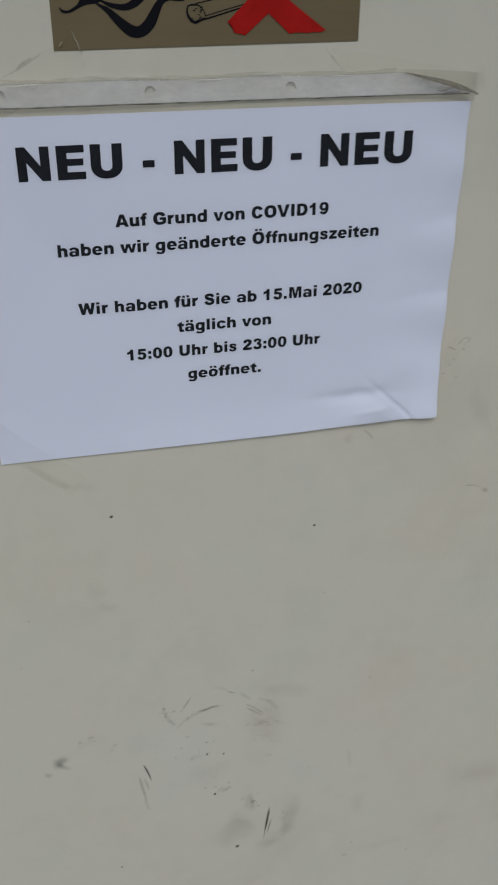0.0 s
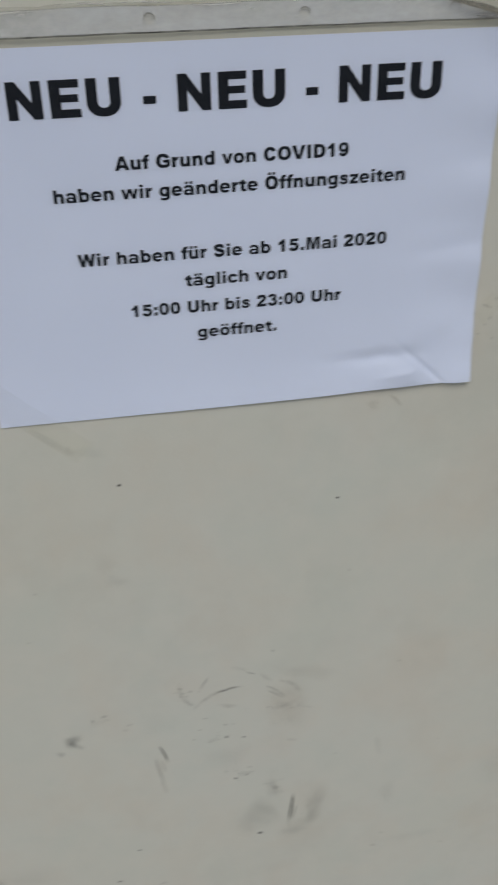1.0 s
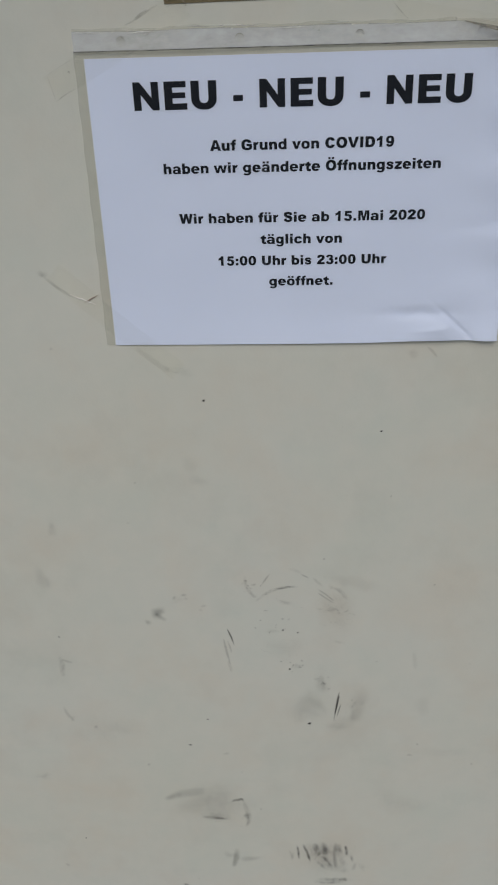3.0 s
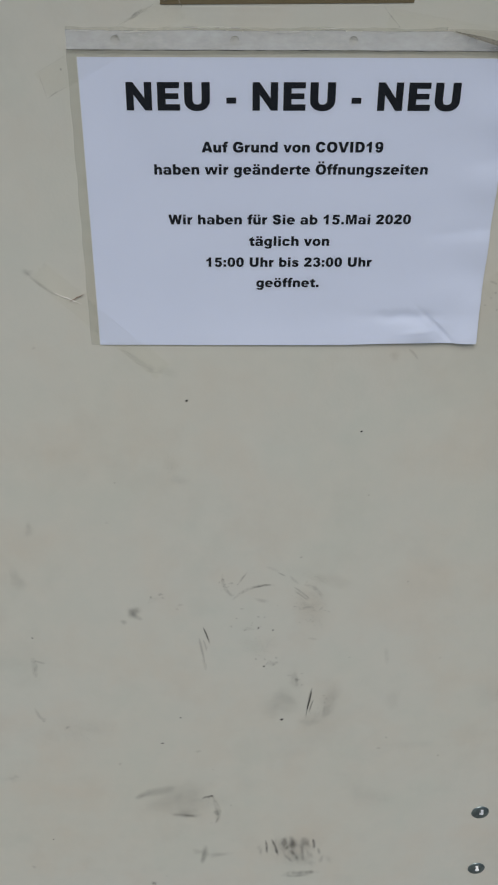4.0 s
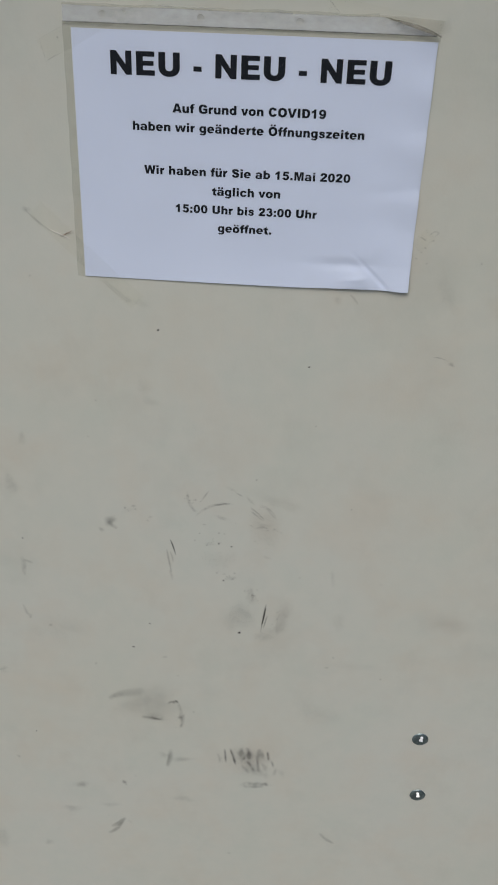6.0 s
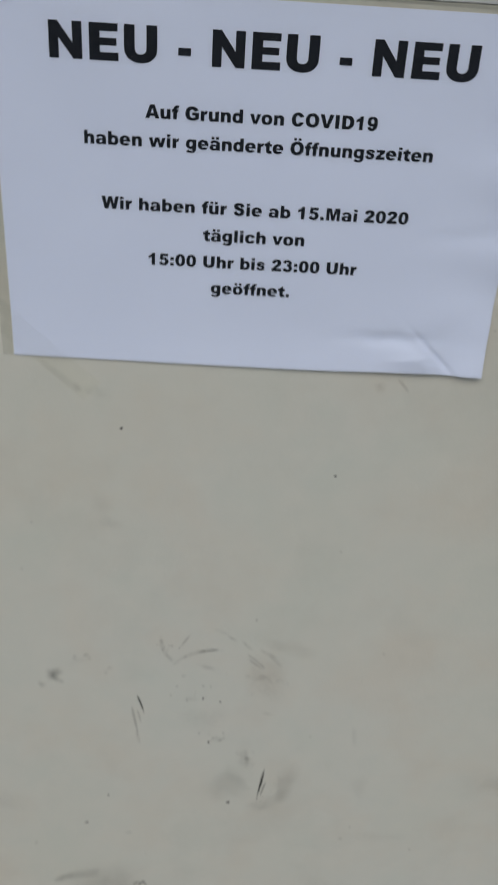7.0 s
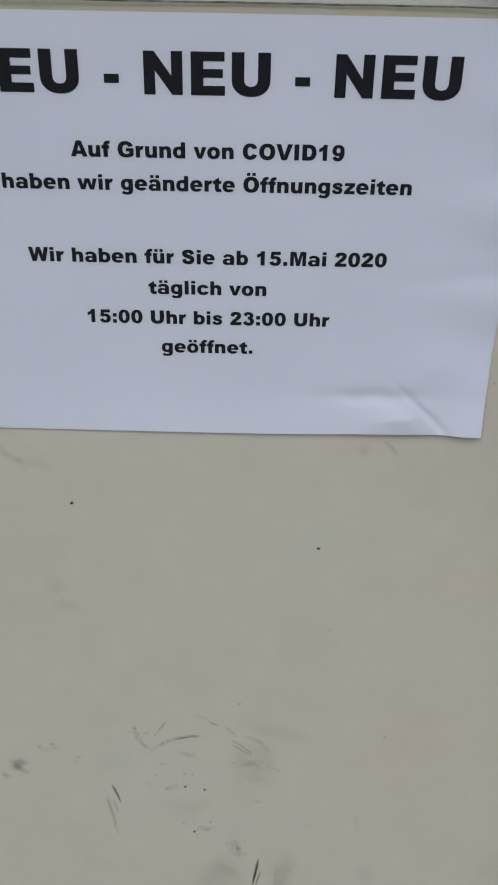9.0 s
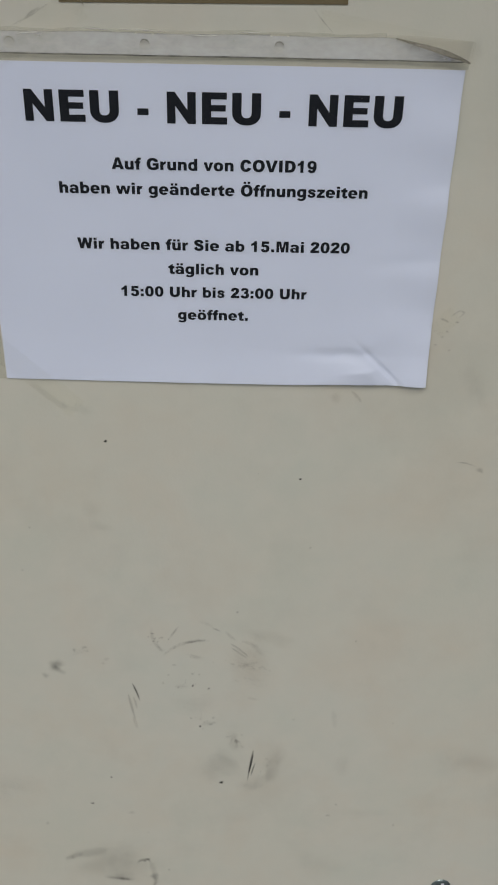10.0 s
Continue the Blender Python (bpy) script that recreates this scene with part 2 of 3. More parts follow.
notice = thing("paper_notice", "white landscape A4 paper notice with bold black German opening hours", "notice")
part("sheet", sheet_mesh(L, R, BOT, HIGH, 260, 184, 0, 0.0001, lower_edge), PAPER, notice, "white copy paper with a creased lower corner", True)


# Widths of the heavy grotesque letters on the notice, in thousandths of the type size.
WIDE = {c: w for chars, w in (("abdeghnouäöü0123456789", 667), ("vs", 611), ("z", 556), ("rt", 444), ("f", 389), ("il.: -I", 333), ("w", 944), ("c", 640),
                              ("AVDC", 778), ("GONU", 833), ("ÖU", 833), ("E", 722), ("S", 722), ("M", 944), ("W", 1000)) for c in chars}
WIDE["I"] = 389


def slab(x0, y0, x1, y1):
    return [(x0, y0), (x1, y0), (x1, y1), (x0, y1)]


def sweep(cx, cy, rx, ry, a0, a1, n=18):
    """Points on an arc that is a little squarer than an ellipse, from a0 to a1 degrees."""
    pts = []
    for i in range(n + 1):
        w = radians(a0 + (a1 - a0) * i / n)
        c, s = math.cos(w), math.sin(w)
        pts.append((cx + rx * math.copysign(abs(c) ** 0.9, c), cy + ry * math.copysign(abs(s) ** 0.9, s)))
    return pts


def band(cx, cy, rx, ry, hx, hy, a0=0, a1=180, b0=None, b1=None, hole=None):
    """Part of a bowl: the outer arc runs a0 to a1, the counter's arc b0 to b1."""
    ix, iy = hole or (cx, cy)
    return sweep(cx, cy, rx, ry, a0, a1) + sweep(ix, iy, hx, hy, a1 if b1 is None else b1, a0 if b0 is None else b0)


def bowl(cx, cy, rx, ry, hx, hy, hole=None):
    return [band(cx, cy, rx, ry, hx, hy, 0, 180, hole=hole), band(cx, cy, rx, ry, hx, hy, 180, 360, hole=hole)]


def pull(*points):
    """A bent stroke through (x, y, width)."""
    fine, n = [], len(points)
    for i in range(n - 1):
        p0, p1, p2, p3 = (points[max(0, min(n - 1, i + k))] for k in (-1, 0, 1, 2))
        for s in range(5):
            t = s / 5
            fine.append([0.5 * (2 * b + (c - a) * t + (2 * a - 5 * b + 4 * c - d) * t * t + (3 * b - a - 3 * c + d) * t ** 3) for a, b, c, d in zip(p0, p1, p2, p3)])
    fine.append(list(points[-1]))
    one, two = [], []
    for i, (x, y, w) in enumerate(fine):
        a, b = fine[max(0, i - 1)], fine[min(len(fine) - 1, i + 1)]
        d = Vector((b[0] - a[0], b[1] - a[1])).normalized() * w / 2
        one.append((x - d.y, y + d.x))
        two.append((x + d.y, y - d.x))
    return [[one[i], two[i], two[i + 1], one[i + 1]] for i in range(len(fine) - 1)]


def glyph(c):
    """The heavy grotesque letters of the notice as outlines, in thousandths of the type size."""
    arch = [(612, 0), (612, 320)] + sweep(395, 320, 217, 211, 0, 130) + [(257, 290)] + sweep(334, 290, 77, 92, 180, 0) + [(411, 0)]
    if c in "AVWMNEIvwzilU":
        u_low = [(73, 716), (294, 716), (294, 274)] + sweep(416, 274, 122, 120, 180, 360) + [(538, 716), (760, 716)] + sweep(416, 274, 344, 286, 360, 180)
        return {
            "A": [[(0, 0), (268, 716), (389, 716), (389, 530), (227, 0)], [(778, 0), (510, 716), (389, 716), (389, 530), (551, 0)], [(262, 118), (514, 118), (470, 268), (308, 268)]],
            "V": [[(0, 716), (232, 716), (391, 205), (550, 716), (778, 716), (512, 0), (266, 0)]],
            "W": [[(3, 716), (212, 716), (290, 316), (405, 716), (595, 716), (710, 316), (790, 716), (997, 716), (825, 0), (617, 0), (500, 410), (383, 0), (175, 0)]],
            "M": [[(74, 0), (74, 716), (364, 716), (472, 281), (581, 716), (870, 716), (870, 0), (689, 0), (689, 546), (554, 0), (391, 0), (255, 546), (255, 0)]],
            "N": [[(74, 0), (74, 716), (261, 716), (560, 316), (560, 716), (759, 716), (759, 0), (572, 0), (273, 396), (273, 0)]],
            "E": [[(73, 0), (677, 0), (677, 159), (294, 159), (294, 294), (639, 294), (639, 436), (294, 436), (294, 563), (666, 563), (666, 716), (73, 716)]],
            "I": [slab(84, 0, 305, 716)],
            "v": [[(0, 519), (210, 519), (308, 185), (404, 519), (611, 519), (400, 0), (204, 0)]],
            "w": [[(3, 519), (195, 519), (270, 210), (362, 519), (580, 519), (676, 210), (752, 519), (941, 519), (780, 0), (592, 0), (472, 330), (352, 0), (160, 0)]],
            "z": [[(25, 0), (532, 0), (532, 148), (275, 148), (525, 385), (525, 519), (42, 519), (42, 377), (275, 377), (25, 130)]],
            "i": [slab(67, 0, 266, 519), slab(67, 582, 266, 716)],
            "l": [slab(67, 0, 266, 716)],
            "U": [u_low],
        }[c]
    if c in "hnur":
        if c == "r":
            return [slab(58, 0, 257, 519), [(250, 230), (270, 320), (320, 358), (380, 345), (441, 512), (385, 531), (310, 515), (250, 440)]]
        pieces = [slab(58, 0, 257, 716 if c == "h" else 519), arch]
        return [[(668 - x, 519 - y) for x, y in p] for p in pieces] if c == "u" else pieces
    if c in "oO0":
        return bowl(*{"o": (333, 259, 298, 271, 98, 134), "O": (417, 358, 376, 370, 152, 206), "0": (333, 355, 296, 368, 92, 222)}[c])
    if c in "cC":
        cx, cy, rx, ry, hx, hy = (338, 259, 302, 271, 104, 130) if c == "c" else (392, 358, 352, 370, 126, 206)
        return [band(cx, cy, rx, ry, hx, hy, 22, 338, 30, 330)]
    if c == "e":
        return [band(333, 259, 298, 271, 98, 140, 0, 180), band(333, 259, 298, 271, 98, 140, 180, 328, 180, 305), slab(190, 210, 631, 305)]
    if c in "bdg":
        y = 259 if c != "g" else 268
        pieces = [slab(58, 0, 257, 716 if c != "g" else 519)] + bowl(352, y, 284, 271 - (y - 259), 94, 126)
        pieces = pieces if c == "b" else [[(667 - x, v) for x, v in p] for p in pieces]
        if c == "g":
            pieces += pull((509, 90, 200), (500, -40, 195), (430, -125, 150), (300, -146, 118), (180, -130, 130), (118, -75, 170))
        return pieces
    if c == "a":
        return bowl(258, 150, 222, 162, 88, 58, (316, 158)) + [slab(405, 0, 607, 340)] + pull((115, 372, 150), (190, 450, 130), (320, 470, 124), (440, 440, 150), (500, 360, 200), (506, 300, 202))
    if c == "f":
        return [slab(95, 0, 294, 450), slab(12, 372, 372, 519)] + pull((195, 430, 200), (205, 560, 196), (265, 645, 165), (340, 662, 132), (408, 656, 128))
    if c == "t":
        return [[(110, 560), (110, 140), (309, 140), (309, 668)], slab(15, 372, 425, 519)] + pull((209, 190, 200), (225, 100, 190), (300, 62, 150), (428, 74, 146))
    if c == "s":
        return pull((498, 352, 150), (430, 438, 135), (305, 465, 124), (180, 438, 140), (148, 372, 160), (230, 300, 160), (370, 258, 160), (458, 195, 165), (450, 110, 150), (310, 54, 124), (170, 84, 135), (100, 168, 160))
    if c == "S":
        return pull((570, 492, 205), (510, 605, 185), (360, 648, 156), (205, 605, 185), (160, 525, 205), (240, 425, 195), (400, 365, 190), (545, 300, 200), (560, 180, 205), (480, 95, 180), (360, 66, 158), (205, 110, 180), (138, 232, 205))
    if c in "GD":
        if c == "D":
            return [slab(73, 0, 294, 716), [(294, 0)] + sweep(395, 358, 345, 358, -90, 90) + [(294, 716), (294, 555)] + sweep(375, 358, 140, 197, 90, -90) + [(294, 161)]]
        return [band(418, 358, 378, 370, 146, 206, 22, 270, 30, 270), [(418, -12), (600, 8), (700, 45), (790, 100), (790, 412), (425, 412), (425, 265), (592, 265), (592, 184), (510, 156), (418, 152)]]
    if c in ".:-":
        return {".": [slab(67, 0, 265, 190)], ":": [slab(67, 0, 265, 190), slab(67, 329, 265, 519)], "-": [slab(34, 180, 298, 330)]}[c]
    if c == "1":
        return [[(262, 0), (463, 0), (463, 719), (299, 719), (255, 640), (190, 585), (80, 545), (80, 385), (180, 415), (262, 462)]]
    if c == "2":
        return [slab(38, 0, 624, 165)] + pull((140, 480, 200), (185, 600, 190), (330, 645, 152), (470, 600, 190), (505, 505, 210), (420, 370, 190), (260, 235, 180), (170, 120, 190))
    if c == "3":
        return pull((140, 525, 195), (200, 622, 165), (325, 652, 140), (450, 612, 170), (486, 530, 190), (430, 430, 160), (300, 392, 128)) + pull((300, 392, 128), (450, 360, 165), (524, 215, 208), (450, 96, 180), (320, 62, 152), (190, 108, 175), (130, 205, 195))
    if c == "5":
        return [slab(190, 548, 588, 706), [(125, 706), (292, 706), (262, 420), (80, 335)]] + pull((160, 378, 150), (320, 418, 132), (465, 360, 180), (516, 235, 208), (450, 100, 180), (315, 62, 150), (180, 108, 175), (130, 195, 200))
    if c == "9":
        return bowl(322, 474, 286, 250, 92, 118) + pull((512, 450, 208), (500, 250, 206), (430, 110, 175), (310, 62, 146), (195, 100, 165), (135, 180, 190))


PLAIN = {"ä": "a", "ö": "o", "ü": "u", "Ö": "O"}


def lay_text(bm, text, x0, x1, base, cap):
    """Sets a line of text onto the sheet between x0 and x1, with capitals of the height cap on the line base."""
    placed, pen = [], 0
    for c in text:
        if c != " ":
            pieces = list(glyph(PLAIN.get(c, c)))
            if c in PLAIN:
                mid, foot = WIDE[c] / 2, 775 if c == "Ö" else 585
                pieces += [slab(mid + k * 128 - 80, foot, mid + k * 128 + 80, foot + 135) for k in (-1, 1)]
            placed += [[(pen + u, v) for u, v in p] for p in pieces]
        pen += WIDE[c]
    start, end = min(u for p in placed for u, v in p), max(u for p in placed for u, v in p)
    for k, piece in enumerate(placed):
        ring = []
        for u, v in piece:
            x, z = x0 + (u - start) / (end - start) * (x1 - x0), base + v / 716 * cap
            ring.append(bm.verts.new((x, -(stand_off(x, z) + 0.00022 + 0.000006 * (k % 12)), z)))
        for three in tessellate_polygon([[Vector((u, v, 0)) for u, v in piece]]):
            a, b, c = (Vector(piece[i]) for i in three)
            if abs((b - a).cross(c - a)) > 1:
                bm.faces.new([ring[i] for i in (three if (b - a).cross(c - a) > 0 else three[::-1])])


heading = bmesh.new()
lay_text(heading, "NEU - NEU - NEU", -0.1170, 0.1138, 1.5759, 0.0185)
part("heading", heading, TONER, notice, "large bold black heading")
for body, x0, x1, base in (("Auf Grund von COVID19", -0.0660, 0.0630, 1.5470), ("haben wir geänderte Öffnungszeiten", -0.1000, 0.0965, 1.5315),
                           ("Wir haben für Sie ab 15.Mai 2020", -0.0912, 0.0878, 1.4952), ("täglich von", -0.0320, 0.0280, 1.4790),
                           ("15:00 Uhr bis 23:00 Uhr", -0.0640, 0.0612, 1.4627), ("geöffnet.", -0.0262, 0.0216, 1.4465)):
    tb = bmesh.new()
    lay_text(tb, body, x0, x1, base + 0.0006, 0.0073)
    part("text_line", tb, TONER, notice)

# ---- the sleeve ----
sleeve = thing("plastic_sleeve", "clear punched plastic sleeve taped to the wall, holding the notice", "document sleeve")
part("front_film", sheet_mesh(L, R + 0.001, BOT - 0.0005, HIGH, 148, 105, 0.0007, 0), SLEEVE_FILM, sleeve, "clear glossy film", True)


def wavy(x, z, u, v):
    return x + (0.00025 * math.sin(z * 190) if u < 0.5 else 0), z


part("side_margin", sheet_mesh(L - 0.0068, L - 0.0002, BOT, HIGH, 3, 60, 0.0002, 0, wavy), SLEEVE_EDGE, sleeve, "greyish welded side edge", True)
part("top_margin", sheet_mesh(L - 0.0068, R + 0.0015, HIGH + 0.0002, 1.6140, 60, 2, 0.0004, 0), SLEEVE_EDGE, sleeve, "greyish film above the sheet", True)
seam = sheet_mesh(L - 0.0066, R - 0.002, 1.6140, 1.6148, 90, 1, 0.0009, 0, lambda x, z, u, v: (x, z + 0.00006 * math.sin(x * 190) + 0.00005 * math.sin(x * 77)))
SEAM_FILM = plain("grey_weld_seam", (0.17, 0.17, 0.155), 0.35, 0.0, 0.6, 130)
part("weld_seam", seam, SEAM_FILM, sleeve, "dark grey weld line", True)


def corner_lift(x):
    return 0.006 * smooth01((x - 0.095) / 0.05)


def strip_top(x):
    """Upper edge of the binding strip: level, then folded down towards the far corner."""
    return min(1.6268 + 0.0003 * math.sin(x * 70), 1.6268 - (x - 0.104) * 0.275) if x > 0.09 else 1.6268 + 0.0003 * math.sin(x * 70)


def strip_mesh():
    """The milky strip with four punched holes, 80 mm apart."""
    bm = bmesh.new()
    holes = [-0.122 + 0.0795 * k for k in range(4)]
    x0, x1 = L - 0.0062, 0.1485

    def vert(x, z):
        return bm.verts.new((x, -(stand_off(x, z) + 0.0006 + corner_lift(x) * smooth01((z - 1.612) / 0.01)), z))

    edges = [x0]
    for h in holes[:3]:
        edges += [h - 0.0055, h + 0.0055]
    edges.append(x1)
    for k in range(0, len(edges) - 1):
        a, b = edges[k], edges[k + 1]
        if k % 2 == 0:
            n = max(2, int((b - a) / 0.004))
            cols = [[vert(a + (b - a) * i / n, 1.6147 + (strip_top(a + (b - a) * i / n) - 1.6147) * j / 4) for j in range(5)] for i in range(n + 1)]
            for i in range(n):
                for j in range(4):
                    bm.faces.new((cols[i][j], cols[i + 1][j], cols[i + 1][j + 1], cols[i][j + 1]))
        else:
            cx, cz, n = (a + b) / 2, 1.6203, 32
            inner, outer = [], []
            for i in range(n):
                w = 2 * math.pi * i / n
                c, s = math.cos(w), math.sin(w)
                inner.append(vert(cx + 0.0028 * c, cz + 0.0028 * s))
                k2 = 1 / max(abs(c) / 0.0055, abs(s) / (0.0062 if s > 0 else 0.0056))
                outer.append(vert(cx + k2 * c, min(cz + k2 * s, strip_top(cx))))
            for i in range(n):
                bm.faces.new((inner[i], outer[i], outer[(i + 1) % n], inner[(i + 1) % n]))
    bmesh.ops.remove_doubles(bm, verts=bm.verts[:], dist=0.0001)
    bmesh.ops.recalc_face_normals(bm, faces=bm.faces[:])
    return bm


part("back_strip", sheet_mesh(L - 0.0062, 0.147, 1.6147, 1.6262, 60, 3, 0.0001, 0, lambda x, z, u, v: (x, min(z, strip_top(x) - 0.0007))), SLEEVE_STRIP, sleeve, "milky rear layer of the strip")
part("binding_strip", strip_mesh(), SLEEVE_STRIP, sleeve, "milky white strip with punched holes")

RIM_SHADE = plain("painted_rim_shade", (0.20, 0.20, 0.19), 0.5)
# upper rims of the punched holes, their shade painted as grey arcs
for k in range(4):
    rim = bmesh.new()
    cx, cz = -0.122 + 0.0795 * k, 1.6203
    ring = []
    for i in range(17):
        w = math.pi * (-0.05 + 1.1 * i / 16)
        for r in (0.0027, 0.0027 + 0.0006 * math.sin(math.pi * i / 16)):
            x, z = cx + r * math.cos(w), cz + r * math.sin(w)
            ring.append(rim.verts.new((x, -(stand_off(x, z) + 0.0014 + corner_lift(x)), z)))
    for i in range(16):
        rim.faces.new((ring[2 * i], ring[2 * i + 1], ring[2 * i + 3], ring[2 * i + 2]))
    part("hole_rim_shade", rim, RIM_SHADE, sleeve)

# a shiny line where the strip's upper edge is rolled over
edge_bm = bmesh.new()
EN = 90
low, mid, top = [], [], []
for i in range(EN + 1):
    x = L - 0.006 + (0.100 - L + 0.006) * i / EN
    z = strip_top(x)
    y = -(stand_off(x, z) + 0.0011)
    low.append(edge_bm.verts.new((x, y, z - 0.0004)))
    mid.append(edge_bm.verts.new((x, y - 0.0003, z + 0.0003)))
    top.append(edge_bm.verts.new((x, y + 0.0008, z + 0.0017 + 0.0004 * math.sin(x * 143) + 0.0002 * math.sin(x * 411))))
for i in range(EN):
    edge_bm.faces.new((low[i], low[i + 1], mid[i + 1], mid[i]))
    edge_bm.faces.new((mid[i], mid[i + 1], top[i + 1], top[i]))
part("rolled_edge", edge_bm, SLEEVE_EDGE, sleeve, "", True)

# pale strips painted in as highlights on the crinkled rolled edge and strip
GLINT_FILM = film("painted_edge_glint", (0.97, 0.97, 0.97), 0.36, (0.86, 0.86, 0.84), 0.2, 0.8, 1.3, 0.7)
for a, b, up, wide in ((-0.154, -0.134, -0.0006, 0.0007), (-0.118, -0.100, -0.0008, 0.0006), (-0.078, -0.062, 0.0012, 0.0007), (-0.058, -0.030, 0.0014, 0.0009), (-0.024, 0.004, -0.0006, 0.0006),
                       (0.012, 0.030, 0.0011, 0.0006), (0.050, 0.072, -0.0006, 0.0006)):
    glint, last = bmesh.new(), None
    for i in range(13):
        u = i / 12
        x = a + (b - a) * u
        z = strip_top(x) + up + 0.0003 * math.sin(x * 230)
        w = wide * (0.15 + math.sin(math.pi * u)) * 0.5
        y = -(stand_off(x, z) + 0.0017)
        row = [glint.verts.new((x, y, z - w)), glint.verts.new((x, y - 0.0003, z)), glint.verts.new((x, y, z + w))]
        if last:
            glint.faces.new((last[0], row[0], row[1], last[1]))
            glint.faces.new((last[1], row[1], row[2], last[2]))
        last = row
    part("edge_glint", glint, GLINT_FILM, sleeve, "painted glint on the crinkled film edge", True)

# the folded corner, standing off the wall
flap = bmesh.new()
FN = 14
grid = []
for i in range(FN + 1):
    u = i / FN
    x, z = 0.099 + 0.049 * u, 1.6275 - 0.0127 * u
    lift = 0.0022 + corner_lift(x)
    col = []
    for j in range(6):
        v = j / 5
        w = 0.0003 + 0.0105 * u ** 0.8
        col.append(flap.verts.new((x + 0.35 * w * v, -(lift * (1 - v) ** 1.6 + 0.0008), z + w * v)))
    grid.append(col)
for i in range(FN):
    for j in range(5):
        flap.faces.new((grid[i][j], grid[i + 1][j], grid[i + 1][j + 1], grid[i][j + 1]))
part("folded_corner", flap, FOLD_FILM, sleeve, "grey corner of film folded back", True)
# a dark film band put in for the shade along the fold
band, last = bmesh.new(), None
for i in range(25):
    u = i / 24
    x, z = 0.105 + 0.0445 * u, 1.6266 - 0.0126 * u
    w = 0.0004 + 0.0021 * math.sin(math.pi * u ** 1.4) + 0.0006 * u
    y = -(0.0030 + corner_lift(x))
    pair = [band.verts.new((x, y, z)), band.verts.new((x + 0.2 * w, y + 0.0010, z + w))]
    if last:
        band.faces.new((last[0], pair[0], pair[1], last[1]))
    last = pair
part("fold_shade", band, FOLD_SHADE, sleeve, "dark band painted in for the shade along the fold", True)


# clear film lets the daylight through
for ob in sleeve.children:
    if ob.data.materials[0] in (SLEEVE_FILM, SLEEVE_EDGE, SLEEVE_STRIP):
        ob.visible_shadow = False


# ---- adhesive tape ----
def tape_support(x, z):
    inside = smooth01((x - (L - 0.016)) / 0.012) * smooth01(((R + 0.006) - x) / 0.005) * smooth01((z - (BOT - 0.004)) / 0.005) * smooth01((1.632 - z) / 0.005)
    over = (stand_off(min(R, max(L, x)), min(1.61, max(BOT, z))) + 0.0010) * inside
    if z > 1.6400 and -0.093 < x < 0.077:
        over = max(over, 0.0008)
    return over + 0.0004


def tape_strip(x0, z0, x1, z1, width, label, crumple=0.0002):
    """A strip of clear tape from (x0, z0) to (x1, z1) along its middle, draped over what lies under it."""
    ob = thing("tape_strip", label, "adhesive tape", "tape strips that hold the sleeve")
    ax = Vector((x1 - x0, z1 - z0))
    length = ax.length
    ax.normalize()
    side = Vector((-ax.y, ax.x))
    nx, ny = max(8, int(length / 0.003)), 8
    bm = bmesh.new()
    rows = []
    for i in range(nx + 1):
        rows.append([])
        for j in range(ny + 1):
            ragged = 0.0008 * math.sin(j * 2.3) if i in (0, nx) else 0
            p = Vector((x0, z0)) + ax * (length * i / nx + ragged) + side * width * (j / ny - 0.5)
            y = tape_support(p.x, p.y) + crumple * abs(math.sin(p.x * 410 + p.y * 230))
            rows[-1].append(bm.verts.new((p.x, -y, p.y)))
    for i in range(nx):
        for j in range(ny):
            bm.faces.new((rows[i][j], rows[i + 1][j], rows[i + 1][j + 1], rows[i][j + 1]))
    part("film", bm, TAPE, ob, "", True).visible_shadow = False
    return ob


upper = tape_strip(-0.1735, 1.5915, -0.079, 1.6415, 0.0175, "clear tape across the upper corner of sleeve and sign")
wrinkled = tape_strip(-0.191, 1.4605, -0.1005, 1.3755, 0.0175, "wrinkled clear tape across the lower corner of the sleeve", 0.0004)
tape_strip(0.1640, 1.4545, 0.1510, 1.4415, 0.0130, "loose end of clear tape beside the sleeve")
tape_strip(0.0600, 1.6345, 0.1520, 1.6190, 0.0130, "clear tape over the folded corner of the sleeve")

TAN_CREASE = plain("brown_tape_crease", (0.30, 0.22, 0.17), 0.4)
PALE_GLINT = plain("painted_pale_glint", (0.29, 0.27, 0.20), 0.35)
# the white and pale creases carry their glint as colour
for a, b, wide, mat, tape in (((-0.1810, 1.4432), (-0.1600, 1.4340), 0.0007, GLINT, wrinkled), ((-0.1690, 1.4360), (-0.1578, 1.4422), 0.0006, TAN_CREASE, wrinkled),
                              ((-0.0818, 1.6512), (-0.0772, 1.6405), 0.0006, PALE_GLINT, upper), ((-0.0890, 1.6438), (-0.0868, 1.6466), 0.0005, PALE_GLINT, upper)):
    cre = bmesh.new()
    d = (Vector(b) - Vector(a)).normalized()
    o = Vector((-d.y, d.x)) * wide / 2
    ends = []
    for k in range(9):
        p = Vector(a).lerp(Vector(b), k / 8) + o * 0.8 * math.sin(k * 1.9)
        w = o * (0.35 + math.sin(math.pi * k / 8))
        y = -(tape_support(p.x, p.y) + 0.0007)
        ends.append([cre.verts.new((p.x + w.x, y, p.y + w.y)), cre.verts.new((p.x, y - 0.0001, p.y)), cre.verts.new((p.x - w.x, y, p.y - w.y))])
    for m, n in zip(ends, ends[1:]):
        cre.faces.new((m[0], m[1], n[1], n[0]))
        cre.faces.new((m[1], m[2], n[2], n[1]))
